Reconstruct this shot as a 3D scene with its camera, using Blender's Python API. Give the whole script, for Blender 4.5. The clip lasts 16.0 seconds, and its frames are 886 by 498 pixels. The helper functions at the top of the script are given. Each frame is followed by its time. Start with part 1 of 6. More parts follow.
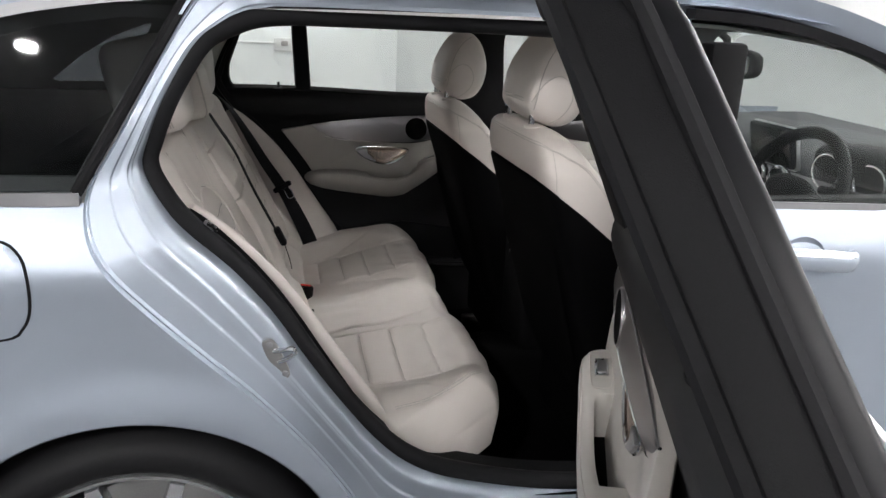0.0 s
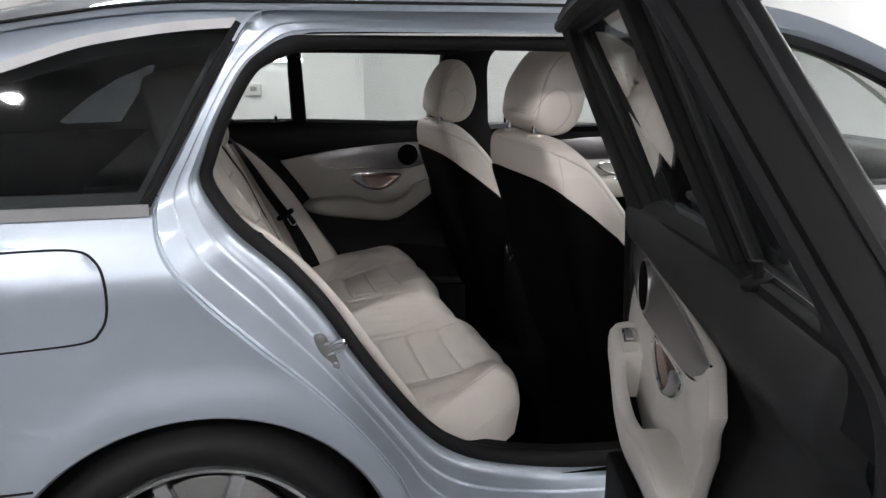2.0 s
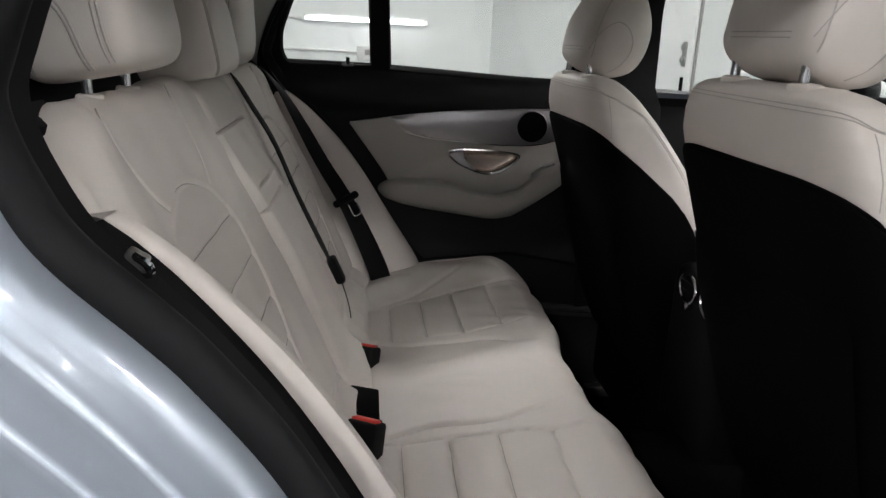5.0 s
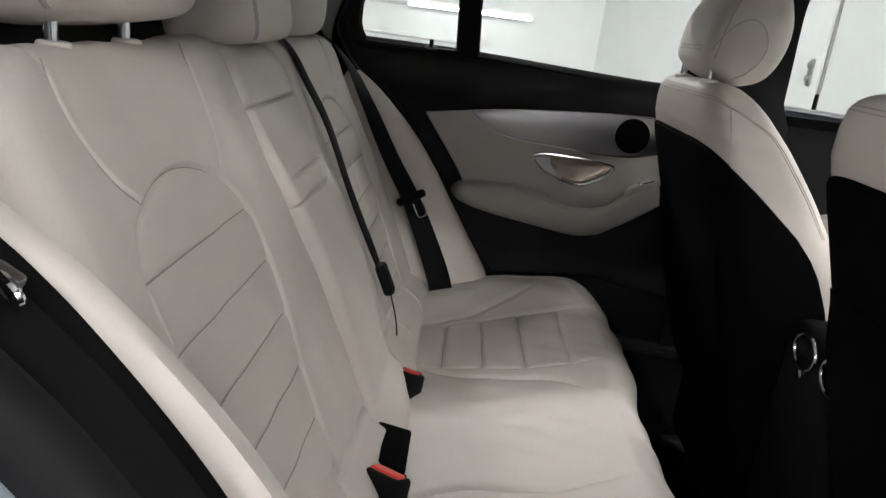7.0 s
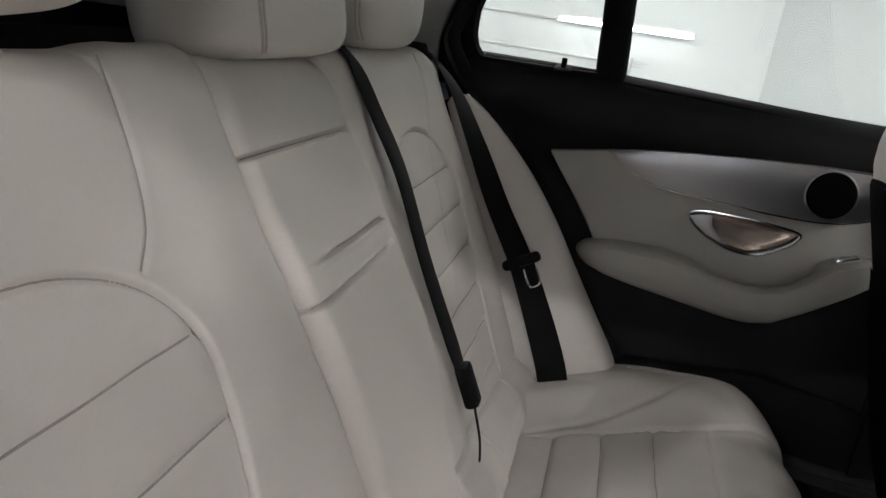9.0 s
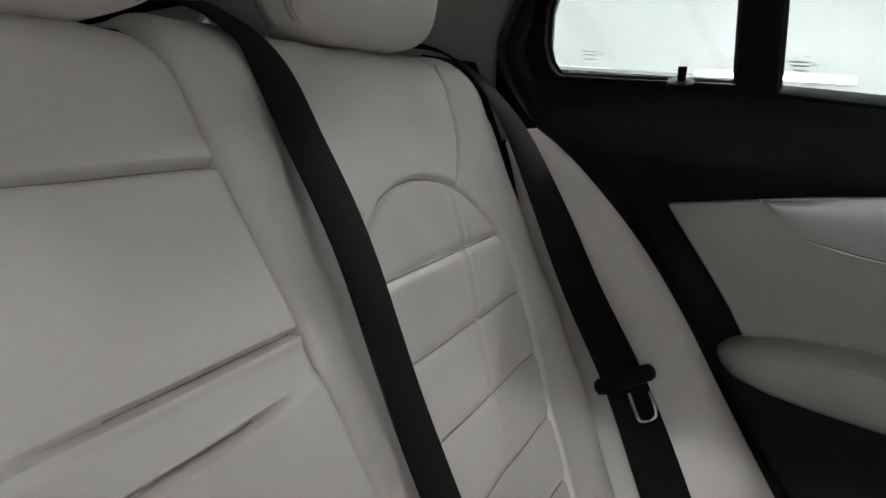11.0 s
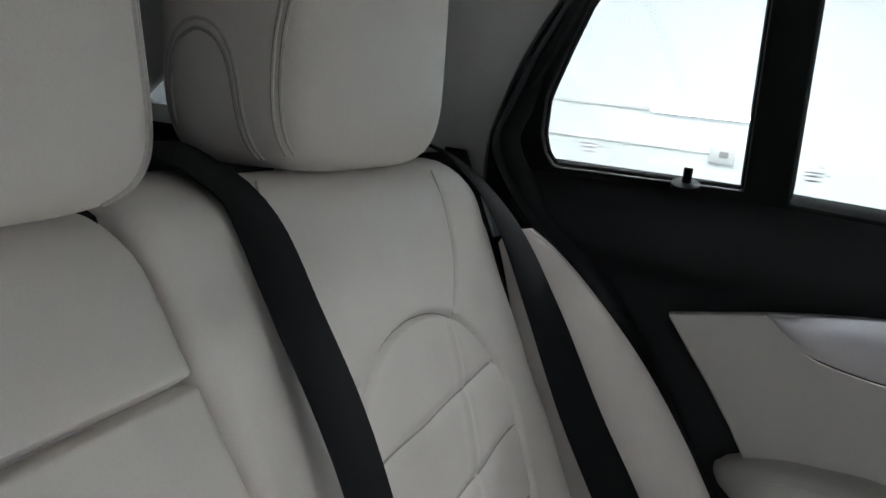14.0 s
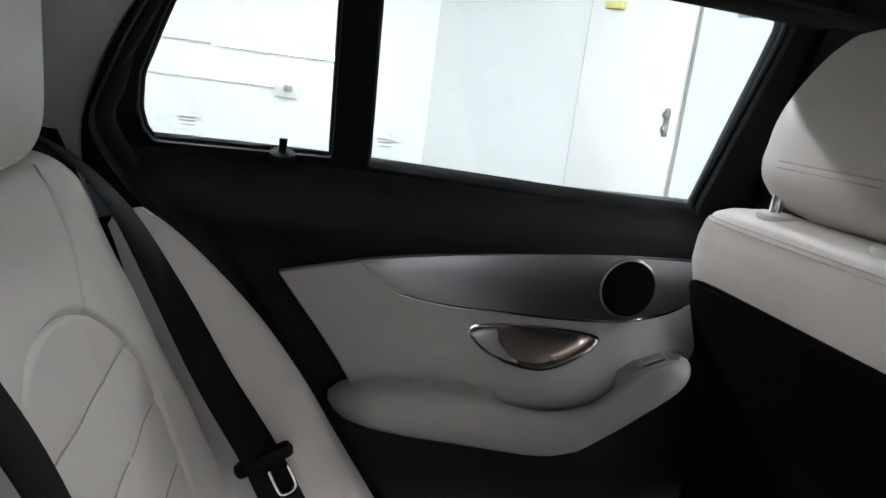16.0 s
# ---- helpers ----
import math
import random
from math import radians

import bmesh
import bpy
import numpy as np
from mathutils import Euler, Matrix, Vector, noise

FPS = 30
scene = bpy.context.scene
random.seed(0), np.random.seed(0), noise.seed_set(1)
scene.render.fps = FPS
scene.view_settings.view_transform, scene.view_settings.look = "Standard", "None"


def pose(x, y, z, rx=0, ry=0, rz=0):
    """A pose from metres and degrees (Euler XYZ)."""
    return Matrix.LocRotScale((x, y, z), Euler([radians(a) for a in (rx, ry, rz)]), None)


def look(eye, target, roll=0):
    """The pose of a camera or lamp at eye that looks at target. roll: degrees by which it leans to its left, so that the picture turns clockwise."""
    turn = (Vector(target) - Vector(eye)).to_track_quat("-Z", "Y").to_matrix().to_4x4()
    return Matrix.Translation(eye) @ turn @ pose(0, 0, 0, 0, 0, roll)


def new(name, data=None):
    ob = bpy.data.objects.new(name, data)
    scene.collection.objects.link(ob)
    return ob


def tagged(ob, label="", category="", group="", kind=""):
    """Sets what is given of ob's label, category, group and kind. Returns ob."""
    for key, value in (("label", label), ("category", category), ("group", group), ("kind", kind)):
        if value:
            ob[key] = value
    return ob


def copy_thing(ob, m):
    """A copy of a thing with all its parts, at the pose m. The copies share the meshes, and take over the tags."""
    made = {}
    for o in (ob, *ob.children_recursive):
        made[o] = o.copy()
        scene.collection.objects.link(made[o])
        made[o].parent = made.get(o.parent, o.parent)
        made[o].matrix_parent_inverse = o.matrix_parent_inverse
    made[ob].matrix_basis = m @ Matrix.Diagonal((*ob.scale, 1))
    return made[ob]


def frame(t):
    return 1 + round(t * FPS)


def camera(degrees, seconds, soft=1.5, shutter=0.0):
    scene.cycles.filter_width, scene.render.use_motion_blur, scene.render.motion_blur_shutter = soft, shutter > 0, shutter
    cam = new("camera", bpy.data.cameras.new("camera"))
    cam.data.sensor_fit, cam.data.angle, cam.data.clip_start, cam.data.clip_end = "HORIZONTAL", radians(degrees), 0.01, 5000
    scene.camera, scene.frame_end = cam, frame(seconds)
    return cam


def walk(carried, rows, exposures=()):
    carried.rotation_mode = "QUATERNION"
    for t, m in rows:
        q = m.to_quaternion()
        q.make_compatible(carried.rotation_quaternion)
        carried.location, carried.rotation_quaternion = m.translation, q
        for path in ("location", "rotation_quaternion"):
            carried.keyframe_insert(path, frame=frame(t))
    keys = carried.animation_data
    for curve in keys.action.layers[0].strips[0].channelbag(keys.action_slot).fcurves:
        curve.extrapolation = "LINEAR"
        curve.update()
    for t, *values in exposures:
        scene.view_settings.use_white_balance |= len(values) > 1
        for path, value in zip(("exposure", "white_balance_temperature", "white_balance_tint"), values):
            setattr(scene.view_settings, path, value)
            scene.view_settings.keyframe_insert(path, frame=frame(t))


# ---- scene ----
cam = camera(60.5, 16.0)
PATH = [
    (0, (0.213, -1.141, 1.248), (0.626, 0.724, 0.655), 2.5),
    (0.5, (0.175, -1.202, 1.241), (0.502, 0.687, 0.67), 0.9),
    (1, (0.093, -1.266, 1.237), (0.567, 0.601, 0.703), -2.1),
    (1.5, (0.053, -1.286, 1.233), (0.565, 0.579, 0.72), -1.3),
    (2, (0.062, -1.256, 1.203), (0.571, 0.615, 0.713), -0.0),
    (2.5, (0.099, -1.12, 1.147), (0.591, 0.757, 0.665), 0.4),
    (3, (0.181, -0.905, 1.094), (0.585, 0.99, 0.597), 0.3),
    (3.5, (0.222, -0.757, 1.055), (0.577, 1.144, 0.548), 1.8),
    (4, (0.224, -0.597, 1.055), (0.53, 1.308, 0.529), 2.7),
    (6.5, (0.309, -0.237, 1.041), (0.367, 1.687, 0.495), 5.5),
    (7, (0.306, -0.173, 1.031), (0.299, 1.745, 0.466), 7.6),
    (7.5, (0.307, -0.113, 1.03), (0.226, 1.798, 0.447), 8.5),
    (8, (0.323, 0.009, 1.036), (0.194, 1.908, 0.421), 8.5),
    (8.5, (0.316, 0.107, 1.038), (0.16, 2.004, 0.422), 9.0),
    (9, (0.319, 0.219, 1.03), (-0.047, 2.098, 0.452), 8.7),
    (9.5, (0.327, 0.292, 0.997), (-0.073, 2.187, 0.494), 5.0),
    (10, (0.337, 0.435, 0.958), (-0.222, 2.3, 0.497), 1.7),
    (12.5, (0.29, 0.78, 0.952), (-0.631, 2.504, 0.526), 8.6),
    (13, (0.287, 0.772, 0.975), (-0.549, 2.527, 0.506), 7.5),
    (13.5, (0.275, 0.767, 1.02), (-0.525, 2.552, 0.602), 6.5),
    (14, (0.239, 0.74, 1.033), (-0.394, 2.599, 0.653), 6.9),
    (14.5, (0.225, 0.725, 1.012), (-0.121, 2.65, 0.593), 9.1),
    (15, (0.21, 0.696, 1.01), (0.176, 2.651, 0.59), 11.0),
    (15.5, (0.198, 0.687, 1.054), (0.469, 2.631, 0.669), 9.3),
    (16, (0.199, 0.67, 1.084), (0.654, 2.571, 0.662), 7.6),
]
walk(cam, [(t, look(eye, target, roll)) for t, eye, target, roll in PATH], [(0, -0.06, 6450, 12), (2.5, -0.24, 6450, 12), (4, -0.24, 6450, 12), (6.5, 0.22, 6500, 10), (7.1, 0.24, 6500, 10), (8.0, 0.03, 6450, 9), (8.6, 0.08, 6430, 9), (9.0, 0.25, 6400, 9), (9.6, 0.42, 6380, 9), (10, 0.40, 6330, 8), (12.5, 0.69, 6050, 4), (14, 0.80, 5950, 6), (16, 0.76, 6030, 9)])
C = 0.88                      # the car's centre line
FLOOR = -0.095                # the garage floor

# ---------------------------------------------------------------- light
world = bpy.data.worlds.new("world")
scene.world = world
world.use_nodes = True
world.node_tree.nodes["Background"].inputs[0].default_value = (0.8, 0.86, 0.9, 1)
world.node_tree.nodes["Background"].inputs[1].default_value = 0.15
LAMP = 80.0                    # brightness of the unseen ceiling tubes


# ---------------------------------------------------------------- materials
def material(name, color, rough=0.5, metal=0.0, grain=0.0, grain_size=400.0, stain=0.06, stain_size=6.0, coat=0.0, bump=0.0, bump_size=300.0, spec=0.5):
    """Principled surface with two scales of colour variation and a fine relief."""
    m = bpy.data.materials.new(name)
    m.use_nodes = True
    nt = m.node_tree
    b = nt.nodes["Principled BSDF"]
    b.inputs["Roughness"].default_value = rough
    b.inputs["Metallic"].default_value = metal
    b.inputs["Specular IOR Level"].default_value = spec
    if coat:
        b.inputs["Coat Weight"].default_value = coat
        b.inputs["Coat Roughness"].default_value = 0.03
    tc = nt.nodes.new("ShaderNodeTexCoord")

    def noise_node(scale, detail):
        n = nt.nodes.new("ShaderNodeTexNoise")
        n.inputs["Scale"].default_value = scale
        n.inputs["Detail"].default_value = detail
        nt.links.new(tc.outputs["Object"], n.inputs["Vector"])
        return n

    big, small = noise_node(stain_size, 4), noise_node(grain_size, 2)
    ramp = nt.nodes.new("ShaderNodeMapRange")
    ramp.inputs["To Min"].default_value, ramp.inputs["To Max"].default_value = 1 - stain, 1 + stain
    nt.links.new(big.outputs["Fac"], ramp.inputs["Value"])
    ramp2 = nt.nodes.new("ShaderNodeMapRange")
    ramp2.inputs["To Min"].default_value, ramp2.inputs["To Max"].default_value = 1 - grain, 1 + grain
    nt.links.new(small.outputs["Fac"], ramp2.inputs["Value"])
    mul = nt.nodes.new("ShaderNodeMath")
    mul.operation = "MULTIPLY"
    nt.links.new(ramp.outputs["Result"], mul.inputs[0])
    nt.links.new(ramp2.outputs["Result"], mul.inputs[1])
    vm = nt.nodes.new("ShaderNodeVectorMath")
    vm.operation = "SCALE"
    vm.inputs[0].default_value = color
    nt.links.new(mul.outputs["Value"], vm.inputs["Scale"])
    nt.links.new(vm.outputs["Vector"], b.inputs["Base Color"])
    rr = nt.nodes.new("ShaderNodeMapRange")
    rr.inputs["To Min"].default_value, rr.inputs["To Max"].default_value = max(0.0, rough * 0.82), min(1.0, rough * 1.18)
    nt.links.new(big.outputs["Fac"], rr.inputs["Value"])
    nt.links.new(rr.outputs["Result"], b.inputs["Roughness"])
    if bump:
        bn = noise_node(bump_size, 3)
        bp = nt.nodes.new("ShaderNodeBump")
        bp.inputs["Strength"].default_value = bump
        bp.inputs["Distance"].default_value = 0.001
        nt.links.new(bn.outputs["Fac"], bp.inputs["Height"])
        nt.links.new(bp.outputs["Normal"], b.inputs["Normal"])
    return m


def emitter(name, color, strength):
    m = bpy.data.materials.new(name)
    m.use_nodes = True
    b = m.node_tree.nodes["Principled BSDF"]
    b.inputs["Base Color"].default_value = (0.9, 0.9, 0.9, 1)
    b.inputs["Emission Color"].default_value = (*color, 1)
    b.inputs["Emission Strength"].default_value = strength
    return m


def glass(name, tint, gloss=0.02, least=0.045):
    """A thin pane: tinted see-through with a clear reflection."""
    m = bpy.data.materials.new(name)
    m.use_nodes = True
    nt = m.node_tree
    out = nt.nodes["Material Output"]
    tr = nt.nodes.new("ShaderNodeBsdfTransparent")
    tr.inputs["Color"].default_value = (*tint, 1)
    gl = nt.nodes.new("ShaderNodeBsdfGlossy")
    gl.inputs["Roughness"].default_value = gloss
    lw = nt.nodes.new("ShaderNodeLayerWeight")
    lw.inputs["Blend"].default_value = 0.5
    pw = nt.nodes.new("ShaderNodeMath")
    pw.operation = "POWER"
    pw.inputs[1].default_value = 4.5
    nt.links.new(lw.outputs["Facing"], pw.inputs[0])
    fr = nt.nodes.new("ShaderNodeMapRange")
    fr.inputs["To Min"].default_value, fr.inputs["To Max"].default_value = least, 1.0
    nt.links.new(pw.outputs["Value"], fr.inputs["Value"])
    mx = nt.nodes.new("ShaderNodeMixShader")
    nt.links.new(fr.outputs["Result"], mx.inputs["Fac"])
    nt.links.new(tr.outputs["BSDF"], mx.inputs[1])
    nt.links.new(gl.outputs["BSDF"], mx.inputs[2])
    nt.links.new(mx.outputs["Shader"], out.inputs["Surface"])
    return m


M_LEATHER = material("leather", (0.655, 0.605, 0.565), 0.5, grain=0.04, grain_size=900, stain=0.05, stain_size=7, bump=0.12, bump_size=700)
M_SEAM = material("stitched_seam", (0.46, 0.43, 0.40), 0.75, grain=0.2, grain_size=700)
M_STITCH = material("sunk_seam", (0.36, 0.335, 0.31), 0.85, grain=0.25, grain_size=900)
M_SHELL = material("black_textile", (0.0024, 0.0024, 0.0027), 0.9, grain=0.25, grain_size=900, stain=0.15, bump=0.3, bump_size=900, spec=0.04)
M_CARPET = material("carpet", (0.0028, 0.0028, 0.003), 0.95, spec=0.05, grain=0.4, grain_size=600, stain=0.2, bump=0.8, bump_size=500)
M_BLACK = material("black_soft_plastic", (0.0068, 0.0068, 0.0075), 0.58, spec=0.09, grain=0.15, grain_size=900, stain=0.1, bump=0.3, bump_size=1200)
M_DOORBLACK = material("black_door_trim", (0.015, 0.015, 0.0163), 0.55, spec=0.16, grain=0.15, grain_size=900, stain=0.1, bump=0.3, bump_size=1200)
M_DASH = material("dark_grey_dash", (0.045, 0.046, 0.05), 0.6, spec=0.3, grain=0.15, grain_size=900, stain=0.08, bump=0.3, bump_size=900)
M_RUBBER = material("rubber", (0.010, 0.010, 0.0112), 0.6, spec=0.13, grain=0.15, grain_size=500, stain=0.15, bump=0.15, bump_size=500)
M_GLOSSBLACK = material("gloss_black_trim", (0.006, 0.006, 0.0072), 0.35, spec=0.14, stain=0.1)
M_PAINT = material("silver_blue_paint", (0.43, 0.485, 0.56), 0.46, metal=0.74, grain=0.05, grain_size=2500, stain=0.02, coat=0.9)
M_CHROME = material("chrome", (0.72, 0.73, 0.75), 0.13, metal=1.0, stain=0.03)
M_SATIN = material("satin_aluminium", (0.46, 0.46, 0.47), 0.42, metal=1.0, stain=0.04, grain=0.05, grain_size=600)
M_TRIM = material("brushed_trim", (0.34, 0.33, 0.34), 0.30, metal=1.0, grain=0.06, grain_size=500, stain=0.04)
M_STEEL = material("bare_steel", (0.40, 0.395, 0.385), 0.33, metal=1.0, grain=0.1, grain_size=300)
M_CUP = material("handle_cup", (0.50, 0.40, 0.345), 0.24, metal=0.9, stain=0.1, stain_size=30)
M_DOORTRIM = material("grey_door_leatherette", (0.40, 0.382, 0.355), 0.5, grain=0.05, grain_size=900, stain=0.04, bump=0.3, bump_size=900)
M_HEADLINER = material("headliner", (0.66, 0.65, 0.62), 0.9, grain=0.1, grain_size=800, bump=0.3, bump_size=800)
M_WEB = material("belt_webbing", (0.007, 0.007, 0.008), 0.7, spec=0.12, grain=0.25, grain_size=1200, bump=0.5, bump_size=1500)
M_RED = material("red_plastic", (0.75, 0.05, 0.035), 0.35, stain=0.05)
M_TYRE = material("tyre_rubber", (0.010, 0.010, 0.011), 0.6, spec=0.2, grain=0.2, grain_size=200, stain=0.2, bump=0.3, bump_size=200)
M_RIM = material("wheel_alloy", (0.62, 0.63, 0.65), 0.25, metal=0.9, stain=0.04, coat=0.6)
M_WALL = material("white_wall", (0.80, 0.815, 0.81), 0.45, grain=0.02, grain_size=60, stain=0.03, stain_size=1.2, bump=0.15, bump_size=40)
# grey for the unseen south wall, so that it bounces less light
M_DIMWALL = material("dim_unseen_wall", (0.30, 0.31, 0.32), 0.5, stain=0.08, stain_size=2, bump=0.2, bump_size=30)
M_DOORWHITE = material("white_door_paint", (0.80, 0.80, 0.80), 0.3, stain=0.03, stain_size=2)
M_GREYLINE = material("grey_gap", (0.30, 0.29, 0.28), 0.7)
M_CONDUIT = material("white_pvc", (0.70, 0.70, 0.69), 0.4, stain=0.05)
M_CEIL = material("ceiling_white", (0.52, 0.52, 0.515), 0.8, stain=0.03, stain_size=2)
M_CONCRETE = material("painted_concrete_floor", (0.11, 0.112, 0.116), 0.25, grain=0.12, grain_size=60, stain=0.15, stain_size=1.5, bump=0.2, bump_size=60)
M_SIGN = material("yellow_sign", (0.72, 0.66, 0.22), 0.5)
M_SIGNGREY = material("grey_sign", (0.33, 0.36, 0.38), 0.5)
M_ETCH = material("etched_mark", (0.5, 0.5, 0.5), 0.8)
M_SCREEN = material("screen_glass", (0.015, 0.017, 0.02), 0.12)
M_FILLTUBE = emitter("fill_tube", (1.0, 0.985, 0.965), 60)
M_WALLTUBE = emitter("lit_wall_tube", (0.97, 0.98, 1.0), 14)
M_SPOT = emitter("lit_spot", (1.0, 0.985, 0.965), 2900)
M_DIFFUSER = emitter("fill_diffuser", (1.0, 0.985, 0.965), LAMP)
M_GLASS = glass("clear_glass", (0.93, 0.955, 0.945))
M_DARKGLASS = glass("privacy_glass", (0.50, 0.515, 0.525), least=0.02)
M_REARGLASS = glass("tailgate_glass", (0.26, 0.27, 0.28), least=0.02)


# ---------------------------------------------------------------- geometry helpers
def world_of(ob):
    m = ob.matrix_basis.copy()
    return world_of(ob.parent) @ ob.matrix_parent_inverse @ m if ob.parent else m


def thing(name, base, label, category, group="", kind=""):
    ob = new(name)
    ob.empty_display_size = 0.05
    ob.location = base
    return tagged(ob, label, category, group, kind)


SHIFT = Vector((0, 0, 0))      # set while a group of parts is built


def shift(x=0.0, y=0.0, z=0.0):
    SHIFT[:] = (x, y, z)


def part(name, geo, mat, parent=None, label="", smooth=True, T=None, kind=""):
    """Links a bmesh, or (verts, faces), as one mesh object."""
    me = bpy.data.meshes.new(name)
    if isinstance(geo, tuple):
        me.from_pydata([tuple(float(c) for c in v) for v in geo[0]], [], [tuple(int(i) for i in f) for f in geo[1]])
        bm = bmesh.new()
        bm.from_mesh(me)
    else:
        bm = geo
    if T:
        for v in bm.verts:
            v.co = T(v.co)
    for v in bm.verts:
        v.co += SHIFT
    bmesh.ops.recalc_face_normals(bm, faces=bm.faces)
    bm.to_mesh(me)
    bm.free()
    me.materials.append(mat)
    if smooth:
        me.shade_smooth()
        me.set_sharp_from_angle(angle=radians(40))
    ob = new(name, me)
    if parent:
        ob.parent = parent
        ob.matrix_parent_inverse = world_of(parent).inverted()
    return tagged(ob, label, kind=kind)


def cat(points, n, closed=False):
    """A smooth curve through the points, as n evenly spaced places."""
    p = np.array(points, float)
    if len(p) == 2:
        return np.linspace(p[0], p[1], n)
    e = np.vstack([p[-1], p, p[0], p[1]]) if closed else np.vstack([2 * p[0] - p[1], p, 2 * p[-1] - p[-2]])
    out = []
    for i in range(len(e) - 3):
        a, b, c, d = e[i:i + 4]
        for t in np.linspace(0, 1, 16, endpoint=False):
            out.append(0.5 * (2 * b + (c - a) * t + (2 * a - 5 * b + 4 * c - d) * t * t + (3 * b - a - 3 * c + d) * t ** 3))
    out.append(p[0] if closed else p[-1])
    out = np.array(out)
    s = np.concatenate([[0], np.cumsum(np.linalg.norm(np.diff(out, axis=0), axis=1))])
    q = np.linspace(0, s[-1], n + 1)[:-1] if closed else np.linspace(0, s[-1], n)
    return np.stack([np.interp(q, s, out[:, k]) for k in range(out.shape[1])], 1)


def poly(points, n, closed=False):
    """Evenly spaced places along straight pieces."""
    p = np.array(points, float)
    if closed:
        p = np.vstack([p, p[:1]])
    s = np.concatenate([[0], np.cumsum(np.linalg.norm(np.diff(p, axis=0), axis=1))])
    q = np.linspace(0, s[-1], n + 1)[:-1] if closed else np.linspace(0, s[-1], n)
    return np.stack([np.interp(q, s, p[:, k]) for k in range(p.shape[1])], 1)


def grid(P, wrap_u=False, wrap_v=False):
    """Verts and faces of an array of places [rows, columns, 3]."""
    P = np.asarray(P, float)
    r, c = P.shape[:2]
    f = []
    for i in range(r if wrap_u else r - 1):
        for j in range(c if wrap_v else c - 1):
            i2, j2 = (i + 1) % r, (j + 1) % c
            f.append((i * c + j, i * c + j2, i2 * c + j2, i2 * c + j))
    return P.reshape(-1, 3), f


def loft(rings, caps=True):
    v, f = grid(rings, wrap_v=True)
    if caps:
        c, r = np.asarray(rings).shape[1], np.asarray(rings).shape[0]
        f = f + [tuple(range(c)), tuple((r - 1) * c + k for k in range(c))]
    return v, f


def sweep(path, profile, up=(0, 1, 0), closed=False):
    """A profile (across, along up) carried along a path."""
    p = np.asarray(path, float)
    t = np.gradient(p, axis=0) if not closed else np.roll(p, -1, 0) - np.roll(p, 1, 0)
    t /= np.linalg.norm(t, axis=1)[:, None]
    ups = np.broadcast_to(np.asarray(up, float), p.shape)
    n = ups - (ups * t).sum(1)[:, None] * t
    n /= np.linalg.norm(n, axis=1)[:, None]
    b = np.cross(t, n)
    pr = np.asarray(profile, float)
    rings = p[:, None] + pr[None, :, 0:1] * b[:, None] + pr[None, :, 1:2] * n[:, None]
    if closed:
        return grid(rings, wrap_u=True, wrap_v=True)
    return loft(rings)


def circle(r, n=8, r2=None):
    a = np.linspace(0, 2 * np.pi, n, endpoint=False)
    return np.stack([r * np.cos(a), (r2 or r) * np.sin(a)], 1)


def tube(path, r, n=8, closed=False, up=(0.13, 0.97, 0.2)):
    return sweep(path, circle(r, n), up, closed)


def rbox(size, place=(0, 0, 0), bevel=0.004, turn=None, segs=2):
    bm = bmesh.new()
    bmesh.ops.create_cube(bm, size=1)
    bmesh.ops.scale(bm, vec=size, verts=bm.verts)
    if bevel:
        bmesh.ops.bevel(bm, geom=list(bm.edges), offset=bevel, segments=segs, profile=0.5, affect="EDGES")
    if turn:
        bmesh.ops.transform(bm, matrix=pose(0, 0, 0, *turn), verts=bm.verts)
    bmesh.ops.translate(bm, vec=place, verts=bm.verts)
    return bm


def disc(center, axis, r, depth, n=32, bevel=0.0, r2=None):
    """A round plate of that depth, along an axis."""
    bm = bmesh.new()
    bmesh.ops.create_cone(bm, cap_ends=True, segments=n, radius1=r, radius2=r if r2 is None else r2, depth=depth)
    if bevel:
        rim = [e for e in bm.edges if e.is_manifold and abs(e.verts[0].co.z - e.verts[1].co.z) < 1e-6]
        bmesh.ops.bevel(bm, geom=rim, offset=bevel, segments=2, profile=0.5, affect="EDGES")
    q = Vector((0, 0, 1)).rotation_difference(Vector(axis).normalized()).to_matrix().to_4x4()
    bmesh.ops.transform(bm, matrix=Matrix.Translation(center) @ q, verts=bm.verts)
    return bm


def plate(outline, holes, y0, y1, bevel=0.0, shape=None):
    """A flat panel in x and z, with openings, between two depths y. shape(x, y, z) gives the final depth."""
    bm = bmesh.new()
    edges = []
    for loop in [outline] + list(holes):
        vs = [bm.verts.new((x, y0, z)) for x, z in loop]
        edges += [bm.edges.new((vs[i], vs[(i + 1) % len(vs)])) for i in range(len(vs))]
    bmesh.ops.triangle_fill(bm, use_beauty=True, use_dissolve=False, edges=edges)
    ex = bmesh.ops.extrude_face_region(bm, geom=list(bm.faces))
    for v in ex["geom"]:
        if isinstance(v, bmesh.types.BMVert):
            v.co.y = y1
    bmesh.ops.recalc_face_normals(bm, faces=bm.faces)
    if bevel:
        sharp = [e for e in bm.edges if len(e.link_faces) == 2 and e.calc_face_angle(0) > 0.8]
        bmesh.ops.bevel(bm, geom=sharp, offset=bevel, segments=2, profile=0.5, affect="EDGES")
    if shape:
        for v in bm.verts:
            v.co.y = shape(*v.co)
    return bm


def revolve(profile, center, n=48):
    """A turned shape: profile of (radius, along the axis)."""
    a = np.linspace(0, 2 * np.pi, n, endpoint=False)
    P = np.array([[(center[0] + r * np.cos(t), center[1] + h, center[2] + r * np.sin(t)) for t in a] for r, h in profile])
    return grid(P, wrap_v=True)


